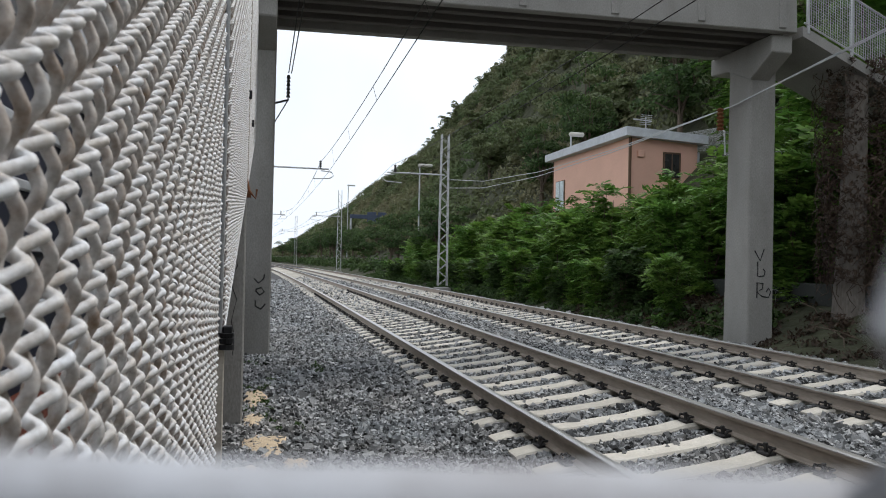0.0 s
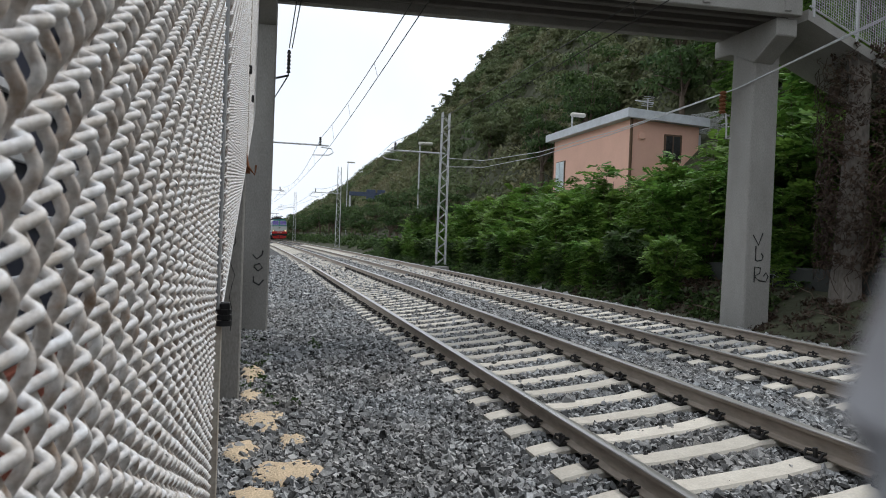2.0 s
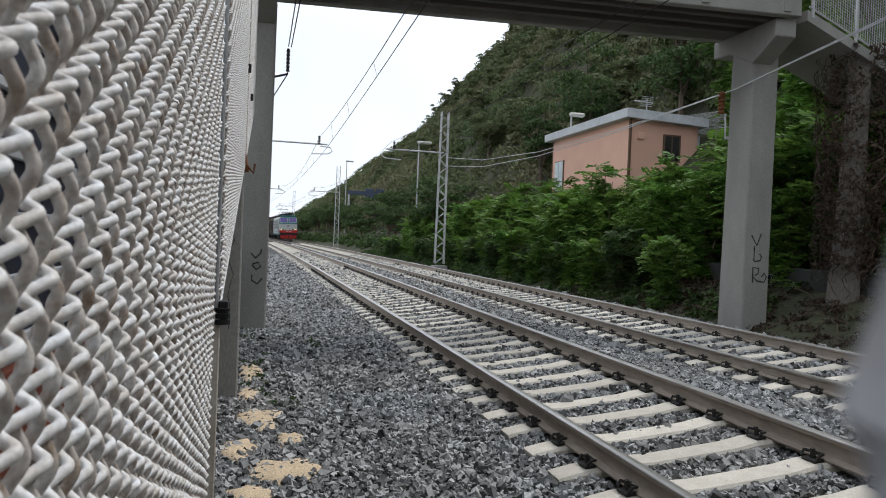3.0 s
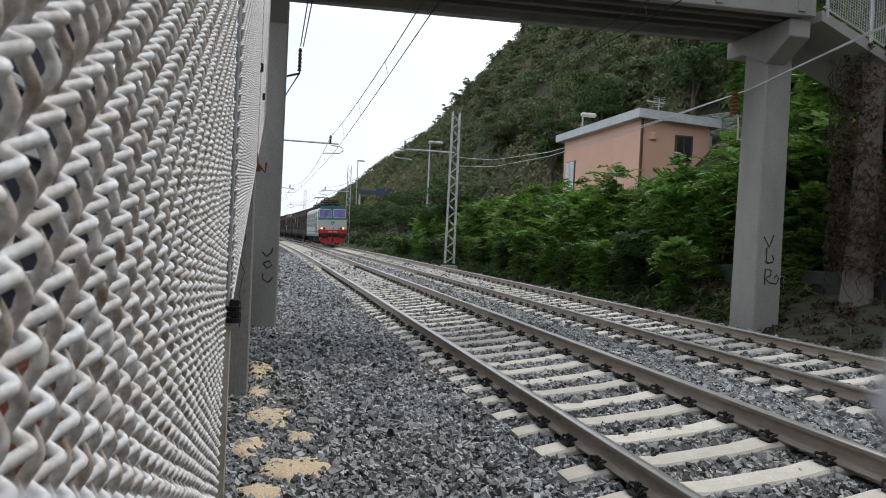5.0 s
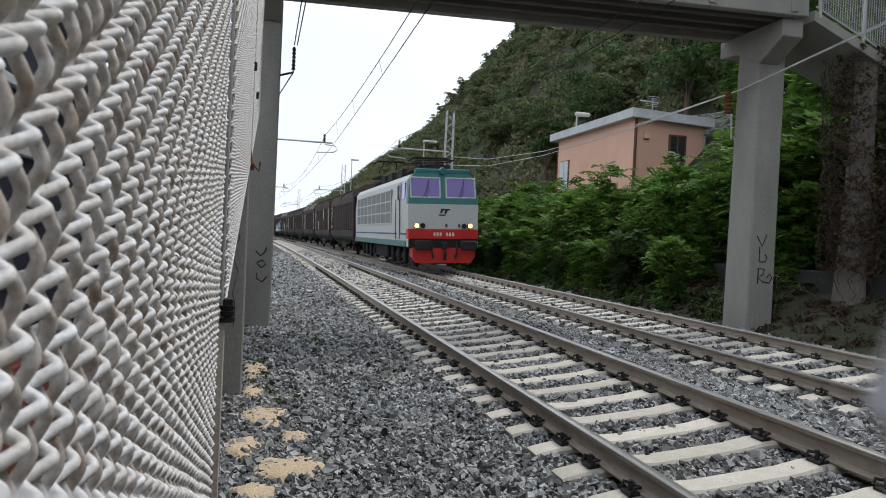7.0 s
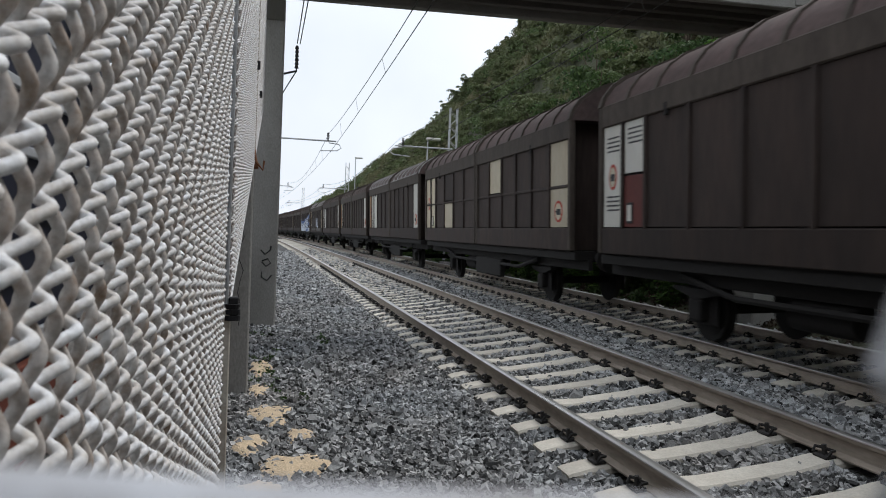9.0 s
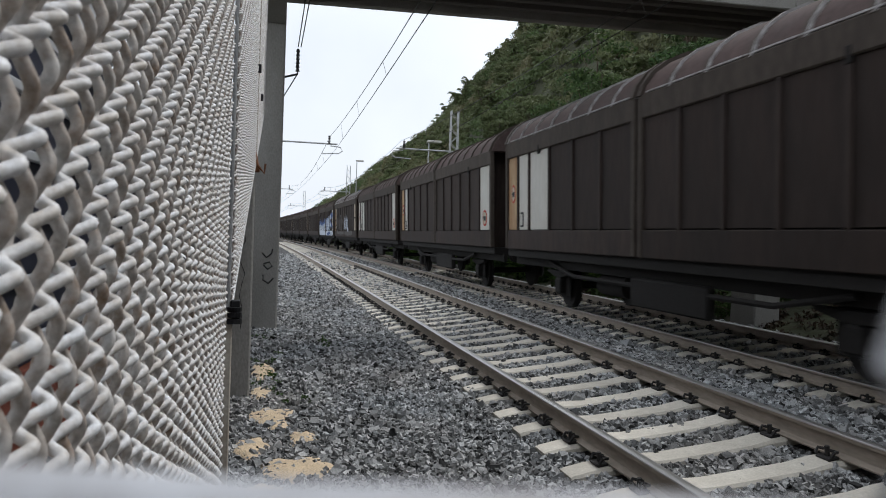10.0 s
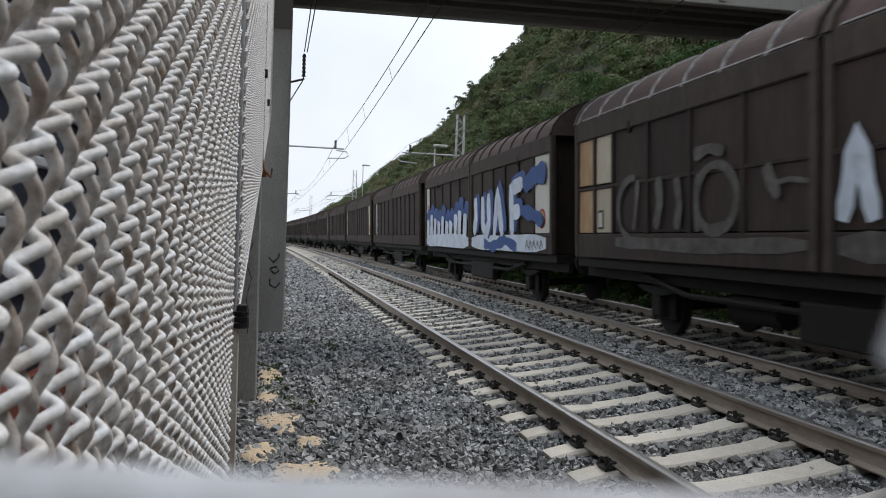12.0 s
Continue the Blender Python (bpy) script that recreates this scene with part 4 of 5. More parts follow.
    shapes["sign_mark"] = mesh_of("disc_mark", b, M_INK)
    b = bmesh.new()
    rng = random.Random(4)
    for k in range(4):
        y = 0.08
        while y < 0.7:
            w = rng.uniform(0.03, 0.1)
            box(b, -0.004, 0.004, y, y + w, -0.075 * k, -0.075 * k + 0.03)
            y += w + 0.03
    shapes["print"] = mesh_of("printed_marks", b, M_INK)
    b = bmesh.new()
    box(b, -0.02, 0.0, 0, 0.3, 0, 0.34, 0.01)
    shapes["card"] = mesh_of("card_holder", b, M_BLACK)
    shapes["card_face"] = mesh_of("card", boxed(-0.024, -0.018, 0.04, 0.26, 0.04, 0.3), M_WHITE)
    return shapes


PAINT = {"b": None, "c": M_CREAM, "w": M_WHITE, "o": M_ORANGE, "m": M_MAROON}
# Panels from the rear end forward, twelve to a side: one letter for a whole panel, upper/lower for a split one
LOOKS = [
    ("w w/m b b b b b b b b b b", "brown covered goods wagon with white and maroon end panels"),
    ("c c b b/c b b b c/b b b b c", "dark brown covered goods wagon patched with cream panels"),
    ("o w w b b b b b b b b w", "brown covered goods wagon with pale and rust-stained end panels"),
    ("o w b b b b b b b b b w", "brown covered goods wagon with one rusty and two white panels"),
    ("w w w b b b b b b b b w", "brown covered goods wagon with white end panels"),
    ("o/o c/c b b b b b b b b b c/c", "brown covered goods wagon sprayed with faded grey graffiti"),
    ("w b b b b b b b b b b w", "brown covered goods wagon sprayed with white and blue graffiti"),
    ("c b b b b b b b b b b c", "brown covered goods wagon with cream end panels"),
    ("b w b b b b b b b b b b", "brown covered goods wagon with one white panel"),
]


def wagon(k):
    look_k = k if k < 7 else 7 + k % 2
    looks, label = LOOKS[look_k]
    S = SHAPES
    root = empty("covered_wagon", train_pose(NOSE[0][1] + FIRST_GAP + PITCH * (k + 0.5)), label, "wagon", "wagons of the goods train")
    root.scale = (1.03, 1.0, 1.08)
    part("inner_body", S["core"], M_UNDER, root)
    part("floor_frame", S["floor"], M_UNDER, root)
    roof = part("roof", S["roof"], M_ROOF, root)
    for i in range(15):
        y = -HALF + 0.1 + i * (2 * HALF - 0.2) / 14
        if i == 7:
            part("joint_gap", S["joint_gap"], M_UNDER, roof)
            for dy in (-0.125, 0.125):
                part("roof_joint", S["roof_joint"], M_BAND, roof).matrix_basis = pose(0, dy, 0)
            continue
        part("roof_rib", S["roof_joint"] if i in (0, 14) else S["roof_rib"], M_BAND, roof).matrix_basis = pose(0, y, 0)
        if look_k in (2, 5):
            part("rib_edge", S["rib_edge"], M_WORN, roof, "worn pale edge").matrix_basis = pose(0, y - 0.06, 0)
    if look_k in (2, 5):
        for mid in (-3.5, 3.5):
            part("roof_edge", boxed(-1.445, -1.405, mid - 3.2, mid + 3.2, 3.765, 3.79, 0.004), M_WORN, roof, "worn pale edge")
    for y in (-HALF + 0.45, HALF - 0.45):
        part("end_wall", S["end_wall"], M_WAGON, root).matrix_basis = pose(0, y, 0)
    part("underframe", S["solebar"], M_UNDER, root)
    part("brake_gear", S["truss"], M_UNDER, root)
    for y in (-4.4, 4.4):
        for sx in (-1, 1):
            part("axle_guard", S["axle_guard"], M_UNDER, root).matrix_basis = pose(sx * 0.93, y, 0)
            part("axle_box", S["axle_box"], M_UNDER, root).matrix_basis = pose(sx, y, 0)
            part("leaf_spring", S["leaf_spring"], M_UNDER, root).matrix_basis = pose(sx, y, 0)
    bogie_wheels(root, (-4.4, 4.4))
    buffers(root, -HALF - 0.1, -1)
    buffers(root, HALF + 0.1, 1)
    for sx in (-1, 1):
        x = sx * 1.4
        for half, mid in ((0, 3.56), (1, -3.56)):
            wall = part("sliding_wall", S["beam"], M_BAND, root)
            wall.matrix_basis = pose(x, mid, 0)
            part("lower_beam", S["sill"], M_WAGON, wall)
            if look_k in (1, 5):
                part("wall_rail", S["mid"], M_WAGON, wall)
            for e in (-3.44, 3.44):
                part("end_post", S["end_post"], M_BAND, wall).matrix_basis = pose(0, e, 0)
            cells = looks.split()
            for i in range(6):
                wide = (0.8, 0.8, 1.3, 1.3, 1.3, 1.3) if half == 0 else (1.133,) * 6
                y = 3.4 - sum(wide[:i + 1])
                cell = cells[half * 6 + i] if sx < 0 else "b"
                if i:
                    part("wall_rib", S["rib"], M_WAGON, wall).matrix_basis = pose(sx * 0.0, y + wide[i], 0)
                bits = cell.split("/")
                for j, bit in enumerate(bits):
                    p = part("wall_panel", S["panel"] if len(bits) == 1 else S["half_panel"], M_WAGON, wall)
                    p.matrix_basis = pose(-sx * 0.01, y + 0.02, 1.66 + (0.88 if len(bits) == 2 and j == 0 else 0)) @ Matrix.Diagonal((1, (wide[i] - 0.04) / 1.09, 1, 1))
                    paint = PAINT[bit[0]]
                    if paint:
                        p.material_slots[0].link = "OBJECT"
                        p.material_slots[0].material = paint
                        if j == 0 and i in (0, 1) and half == 0 and look_k == 0:
                            d = part("printed_marks", S["print"], M_INK, p)
                            d.matrix_basis = pose(-0.014, 0.12, 1.5 if len(bits) == 1 else 0.7)
                            if i == 0 and len(bits) == 1:
                                d = part("printed_marks", S["print"], M_INK, p)
                                d.matrix_basis = pose(-0.014, 0.12, 0.5)
                        if (half, i) in ((0, 0), (1, 5)) and look_k != 5:
                            g = part("warning_disc", S["sign"], M_SIGN, p)
                            g.matrix_basis = pose(-0.014, 0.55 if half == 0 else 0.6, 0.85 if half == 0 else 0.32)
                            part("disc_face", S["sign_face"], M_CREAM, g)
                            part("disc_mark", S["sign_mark"], M_INK, g)
                        if (half, i) == (0, 1) and j == len(bits) - 1:
                            holder = part("card_holder", S["card"], M_BLACK, p)
                            holder.matrix_basis = pose(-0.01, 0.6, 0.06)
                            part("card", S["card_face"], M_WHITE, holder, "pale waybill card")
            lug = part("lug", boxed(-0.05, 0.0, -0.05, 0.05, 3.3, 3.5, 0.015), M_UNDER, wall)
            lug.matrix_basis = pose(sx * 0.05 if sx > 0 else -0.01, 1.13 if half == 0 else -1.13, 0)
        part("handrail", S["handrail"], M_YELLOW, root, "thin yellow handrail").matrix_basis = pose(sx * 1.36, -HALF + 0.2, 0)
    if k == 6:
        blue_graffiti(root)
    if k == 5:
        grey_graffiti(root)
    TRAIN.append((root, FIRST_GAP + PITCH * (k + 0.5)))


def stroke(root, name, mat, width, depth, points, wobble=0.0):
    """One sprayed stroke on the side of a wagon: a ribbon through points of (along, up)."""
    b = bmesh.new()
    pts = []
    for (a, c), (d, e) in zip(points, points[1:]):
        for q in range(5):
            u = q / 5
            pts.append(Vector((a + (d - a) * u, c + (e - c) * u)))
    pts.append(Vector(points[-1]))
    rows = []
    for i, p in enumerate(pts):
        t = (pts[min(i + 1, len(pts) - 1)] - pts[max(i - 1, 0)]).normalized()
        w = width * 0.5 * (1 + wobble * noise.noise((p.x * 2.5, p.y * 2.5, depth * 900)))
        if i in (0, len(pts) - 1):
            w *= 0.6
        rows.append([b.verts.new((-1.45 - depth, p.x - t.y * w, p.y + t.x * w)), b.verts.new((-1.45 - depth, p.x + t.y * w, p.y - t.x * w))])
    for r, q in zip(rows, rows[1:]):
        b.faces.new((r[0], r[1], q[1], q[0]))
    return part(name, b, mat, root)


def blue_graffiti(root):
    """Tall white letters with blue shadows over one sliding wall, rounder ones over the other."""
    stroke(root, "spray_ground", M_SPRAY_W, 0.42, 0.001, [(6.75, 1.42), (3.5, 1.45), (0.2, 1.42)], 0.15)
    stroke(root, "spray_ground", M_SPRAY_W, 0.4, 0.001, [(-0.2, 1.42), (-3.5, 1.42), (-6.7, 1.44)], 0.15)
    rng = random.Random(11)
    y = 6.5
    while y > 0.5:
        h = rng.uniform(2.05, 2.4)
        stroke(root, "spray_stroke", M_SPRAY_B, 0.5, 0.002, [(y + 0.05, h - 0.15), (y - 0.2, h + 0.18), (y - 0.55, h + 0.05)], 0.3)
        stroke(root, "spray_stroke", M_SPRAY_W, 0.46, 0.003 + 0.0004 * (y % 3), [(y, 1.55), (y - 0.05, 1.9), (y - 0.1, h)], 0.25)
        y -= rng.uniform(0.55, 0.72)
    letters = ([(-0.5, 1.65), (-0.75, 2.1), (-0.7, 2.7)], [(-1.5, 2.7), (-1.5, 1.9), (-1.85, 1.65), (-2.15, 1.95), (-2.1, 2.75)], [(-2.65, 1.6), (-3.0, 2.75), (-3.4, 1.6)], [(-4.25, 1.6), (-4.2, 2.75), (-5.1, 2.85)], [(-4.2, 2.15), (-4.9, 2.2)])
    for q, pts in enumerate(letters):
        stroke(root, "spray_stroke", M_SPRAY_B, 0.46, 0.004 + 0.0005 * q, [(a - 0.2, c + 0.1) for a, c in pts], 0.3)
        stroke(root, "spray_stroke", M_SPRAY_W, 0.36, 0.008 + 0.0005 * q, pts, 0.25)
    stroke(root, "spray_stroke", M_SPRAY_B, 0.42, 0.003, [(-5.2, 2.75), (-5.9, 2.95), (-6.7, 3.0)], 0.4)
    stroke(root, "spray_stroke", M_SPRAY_B, 0.3, 0.0035, [(-5.0, 2.2), (-5.8, 2.1), (-6.5, 1.9)], 0.5)
    stroke(root, "spray_stroke", M_SPRAY_B, 0.3, 0.0035, [(-1.6, 1.4), (-2.4, 1.3), (-3.6, 1.5), (-4.6, 1.32)], 0.5)
    for q in range(5):
        a = -5.3 - 0.25 * q
        stroke(root, "spray_stroke", M_INK, 0.04, 0.004, [(a, 1.28), (a - 0.1, 1.5), (a - 0.2, 1.32)])


def grey_graffiti(root):
    """Faded grey outlines of large letters, and a paler pair on the other sliding wall."""
    g = M_SPRAY_G
    ring = lambda y, z, ry, rz, a0, a1: [(y + ry * math.cos(radians(a)), z + rz * math.sin(radians(a))) for a in range(a0, a1 + 1, 20)]
    for q, (w, pts) in enumerate(((0.22, ring(4.55, 2.05, 0.55, 0.5, -80, 100)), (0.2, [(4.5, 1.7), (4.4, 2.1), (4.35, 2.5)]), (0.34, [(3.75, 1.72), (3.6, 2.1), (3.65, 2.5)]), (0.3, [(3.1, 1.7), (3.0, 2.05), (3.1, 2.45)]), (0.24, ring(2.05, 2.1, 0.5, 0.45, -40, 320)), (0.2, [(2.5, 1.66), (2.55, 2.0), (2.5, 2.45)]), (0.16, [(2.2, 1.7), (1.75, 1.75), (1.55, 1.9)]), (0.3, [(2.6, 2.72), (2.2, 2.78), (1.85, 2.7)]), (0.26, [(0.95, 2.45), (0.85, 2.25), (0.7, 2.05)]), (0.12, [(0.9, 2.2), (0.5, 2.25), (0.15, 2.2)]))):
        stroke(root, "spray_stroke", g, w * 0.62, 0.001 + 0.0006 * q, pts, 0.45)
    stroke(root, "spray_ground", g, 0.2, 0.0005, [(5.2, 1.5), (2.5, 1.46), (0.2, 1.5)], 0.5)
    stroke(root, "spray_ground", M_SPRAY_G, 0.3, 0.0005, [(-0.3, 1.5), (-2.5, 1.45), (-5.0, 1.5)], 0.4)
    for q, pts in enumerate(([(-0.35, 1.75), (-0.55, 2.6), (-0.8, 1.75)], [(-1.2, 1.7), (-1.45, 2.7), (-1.8, 1.7)], [(-2.2, 2.6), (-2.2, 1.75), (-2.8, 1.7)])):
        stroke(root, "spray_stroke", M_SPRAY_W, 0.26, 0.002 + 0.0006 * q, pts, 0.3)


WHEEL = wheel_mesh()
SHAPES = make_wagon_shapes()
loco()
for k in range(20):
    wagon(k)


# House, catenary, wall and fences beyond the line
def house():
    m_wood = surface("brown_window_wood", (0.12, 0.07, 0.04), 0.7, grain=20, bump=0.1)
    m_glass = surface("dark_window_glass", (0.03, 0.03, 0.03), 0.15, grain=3, bump=0, spec=0.8)
    m_shutter = surface("pale_shutter", (0.6, 0.66, 0.68), 0.7, grain=12, bump=0.1)
    root = empty("house", pose(0, 0, 0), "small pink plastered house with a pale flat roof edge", "house")
    x0, x1, y0, y1, z0, z1 = 16.0, 19.45, 30.0, 39.0, 1.0, 7.25
    part("wall", boxed(x0, x1, y0, y1, z0, z1, 0.03), M_PINK, root)
    roof = bmesh.new()
    loft(roof, [[Vector((x, y, z)) for x, z in ((x0 - 0.38, 7.2), (x1 + 0.3, 7.02), (x1 + 0.3, 7.42), (x0 - 0.38, 7.6))] for y in (y0 - 0.38, y1 + 0.4)])
    part("roof", roof, M_FASCIA, root, "pale grey roof slab")
    part("downpipe", tubed((x0 - 0.03, y0 - 0.05, 1.0), (x0 - 0.03, y0 - 0.05, 7.2), 0.07), m_wood, root)
    part("corner_strip", boxed(x0 - 0.02, x0 + 0.12, y1 - 0.06, y1 + 0.05, 1.0, 7.2), m_wood, root)
    win = part("window", boxed(17.65, 18.55, y0 - 0.06, y0 + 0.02, 5.35, 6.6, 0.02), m_wood, root)
    for x in (17.73, 18.12):
        part("pane", boxed(x, x + 0.33, y0 - 0.075, y0 - 0.055, 5.43, 6.52, 0.005), m_glass, win)
    sh = part("window", boxed(x0 - 0.05, x0 + 0.02, 37.3, 38.5, 4.3, 6.0, 0.02), m_wood, root)
    for y in (37.35, 37.92):
        part("shutter", boxed(x0 - 0.09, x0 - 0.05, y, y + 0.5, 4.35, 5.95, 0.01), m_shutter, sh)
    part("meter_box", boxed(16.35, 16.65, y0 - 0.12, y0, 6.3, 6.6, 0.02), M_PINK, root)
    part("side_bracket", boxed(x1, x1 + 0.18, y0 + 0.1, y0 + 0.4, 6.2, 6.7, 0.02), M_FASCIA, root)
    lamp = empty("wall_lamp", pose(15.9, 36.4, 7.55), "white street lamp head on a short pole", "lamp")
    part("pole", tubed((0, 0, 0), (0, 0, 0.75), 0.05), M_GALV, lamp)
    part("head", boxed(-0.1, 0.75, -0.14, 0.14, 0.7, 0.92, 0.07), M_WHITE, lamp)
    an = empty("aerial", pose(17.6, 31.5, 7.4), "small metal television aerial on the roof", "aerial")
    part("mast", tubed((0, 0, 0), (0, 0, 1.1), 0.025), M_GALV, an)
    grid = bmesh.new()
    for k in range(6):
        box(grid, -0.35 + 0.02 * k, 0.25 + 0.02 * k, -0.012, 0.012, 0.72 + 0.09 * k, 0.74 + 0.09 * k)
    tube(grid, (-0.65, 0, 0.95), (0.3, 0, 0.9), 0.03)
    part("reflector", grid, M_GALV, an)


def lattice_mast(x, y, z0, z1, w0=0.52, w1=0.4):
    root = empty("catenary_mast", pose(x, y, 0), "grey lattice steel mast beside the track", "mast", "catenary masts")
    n = int((z1 - z0) / 0.42)
    wid = lambda z: w0 + (w1 - w0) * (z - z0) / (z1 - z0)
    for sx in (-1, 1):
        for sy in (-1, 1):
            b = bmesh.new()
            loft(b, [[Vector((sx * wid(z) / 2 + a, sy * 0.14 + c, z)) for a, c in ((-0.024, -0.024), (0.024, -0.024), (0.024, 0.024), (-0.024, 0.024))] for z in (z0, z1)])
            part("leg", b, M_GALV, root)
    b = bmesh.new()
    for k in range(n):
        za, zb = z0 + k * 0.42, z0 + (k + 1) * 0.42
        s = 1 if k % 2 else -1
        for sy in (-0.14, 0.14):
            tube(b, (s * wid(za) / 2, sy, za), (-s * wid(zb) / 2, sy, zb), 0.014, sides=4)
        for sx in (-1, 1):
            tube(b, (sx * wid(za) / 2, -s * 0.14, za), (sx * wid(zb) / 2, s * 0.14, zb), 0.016, sides=4)
    part("lacing", b, M_GALV, root)
    part("base", boxed(-0.4, 0.4, -0.4, 0.4, z0 - 0.9, z0 - 0.1, 0.03), M_CONCRETE, root)
    return root


def cantilever(mast, z, x1):
    """A registration arm from a mast to the wires at x1."""
    x1 = x1 - mast.location.x
    s = 1 if x1 > 0 else -1
    b = bmesh.new()
    tube(b, (0, 0, z), (x1 + s * 0.35, 0, z), 0.045)
    root = part("boom", b, M_GALV, mast)
    b = bmesh.new()
    run(b, [(x1 - s * 0.05, 0, z - 0.1), (x1 + s * 0.5, 0, z - 0.15), (x1 + s * 0.62, 0, z - 0.35), (x1 + s * 0.4, 0, z - 0.5), (x1 - s * 0.5, 0, z - 0.55)], 0.03, 6)
    part("steady_arm", b, M_GALV, root)
    b = bmesh.new()
    for k in range(5):
        bmesh.ops.create_cone(b, cap_ends=True, segments=10, radius1=0.09, radius2=0.04, depth=0.07, matrix=Matrix.Translation((x1 - s * 0.1, 0, z + 0.05 + 0.09 * k)))
    part("insulator", b, M_CLIP, root)


def overhead():
    masts = [(9.82, 40.0, 0.0, 8.55), (8.75, 88.0, 0.0, 9.6), (6.2, 150.0, -0.3, 9.8)]
    right = [lattice_mast(x, y, z0, z1) for x, y, z0, z1 in masts]
    left_row = [lattice_mast(x, y, -0.4, 8.6) for x, y in ((-1.2, 40.0), (-2.2, 88.0), (-4.2, 150.0))]
    spans = [(-22.0, 6.3), (40.0, 6.25), (88.0, 6.45), (150.0, 6.7), (215.0, 6.9)]
    for (y, z), ml, mr in zip(spans[1:4], left_row, right):
        cantilever(ml, z, line(y, 0).x - 0.1)
        cantilever(mr, z, line(y, DX).x - 0.5)
    for off in (0.0, DX - 0.4):
        wire = empty("overhead_wire", pose(0, 0, 0), "thin dark contact and carrier wires over the track", "overhead wire", "overhead wires")
        for name, dz, sag, rad in (("carrier_wire", 0.42, 0.75, 0.012), ("contact_wire", -0.55, 0.05, 0.012), ("contact_wire", -0.55, 0.05, 0.012)):
            b = bmesh.new()
            pts = []
            side = 0.12 if name == "contact_wire" else 0.0
            for i, ((ya, za), (yb, zb)) in enumerate(zip(spans, spans[1:])):
                st = -0.2 if i % 2 else 0.2
                for k in range(14):
                    u = k / 14
                    y = ya + (yb - ya) * u
                    pts.append(line(y, off + (st * (1 - 2 * u) * 0.8 if i else -0.15 - 1.2 * (1 - u)) + side, (za + (zb - za) * u) + dz - sag * 4 * u * (1 - u)))
            run(b, pts, rad, 4)
            part(name, b, M_CLIP, wire)
        b = bmesh.new()
        for i, ((ya, za), (yb, zb)) in enumerate(zip(spans, spans[1:])):
            st = -0.2 if i % 2 else 0.2
            for k in range(1, 9):
                u = k / 9
                y = ya + (yb - ya) * u
                o = off + (st * (1 - 2 * u) * 0.8 if i else -0.15 - 1.2 * (1 - u))
                z = za + (zb - za) * u
                tube(b, line(y, o, z + 0.42 - 3.0 * u * (1 - u)), line(y, o + 0.1, z - 0.55 - 0.2 * u * (1 - u)), 0.006, sides=3)
        tagged(part("dropper_wires", b, M_CLIP, wire), kind="stuff")
    # twin feeder from the pier to the masts
    feeder = empty("feeder_cable", pose(0, 0, 0), "pair of pale cables slung past the pier", "cable")
    for d in (0.0, 0.16):
        b = bmesh.new()
        run(b, [(9.95 + 0.4 * math.sin(0.0), 40, 6.0 - d * 3), (9.98, 33, 5.2 - d * 2), (10.05, 26, 4.85 - d), (10.12, 20, 4.85 - d * 0.4), (10.15, 14.3, 5.02), (10.6, 9.6, 5.75 + d * 0.3), (11.2, 4.0, 7.2)], 0.014, 5)
        part("cable", b, M_GALV, feeder)
    ins = empty("insulator_bracket", pose(0, 0, 0), "brown ribbed insulator on a steel bracket at the pier", "insulator")
    b = bmesh.new()
    run(b, [(10.24, 14.55, 3.95), (10.16, 14.6, 3.95), (10.14, 14.6, 4.5), (10.0, 14.6, 4.5)], 0.022, 5)
    part("bracket", b, M_GALV, ins)
    b = bmesh.new()
    rings = [(4.5 + 0.0425 * k, 0.09 if k % 2 else 0.045) for k in range(13)]
    loft(b, [[Vector((10.03 + r * math.cos(a), 14.6 + r * math.sin(a), z)) for a in np.linspace(0, 2 * math.pi, 12, endpoint=False)] for z, r in rings])
    part("insulator", b, M_RUST, ins, "brown glazed ribs")
    # line hung beside the left pier
    left = empty("suspended_cable", pose(0, 0, 0), "dark twin cable with insulator held off the pier", "cable")
    b = bmesh.new()
    run(b, [(0.1, 14.0, 4.28), (0.36, 13.6, 4.28), (0.36, 13.6, 4.42)], 0.02, 6)
    part("bracket", b, M_CLIP, left)
    b = bmesh.new()
    for k in range(6):
        bmesh.ops.create_cone(b, cap_ends=True, segments=12, radius1=0.04, radius2=0.02, depth=0.06, matrix=Matrix.Translation((0.36, 13.6, 4.36 + 0.07 * k)))
    part("insulator", b, M_CLIP, left)
    for d in (0.0, 0.05):
        b = bmesh.new()
        run(b, [(0.36 + d, 13.6, 4.78), (0.42 + d * 1.5, 11.0, 5.25), (0.55 + d * 2, 6.0, 6.3)], 0.01, 5)
        part("cable", b, M_CLIP, left)
    b = bmesh.new()
    run(b, [(0.36, 13.6, 4.28), (0.1, 16, 4.2), (-0.7, 30, 4.6), (-1.4, 40, 5.4)], 0.012, 5)
    part("cable", b, M_CLIP, left)


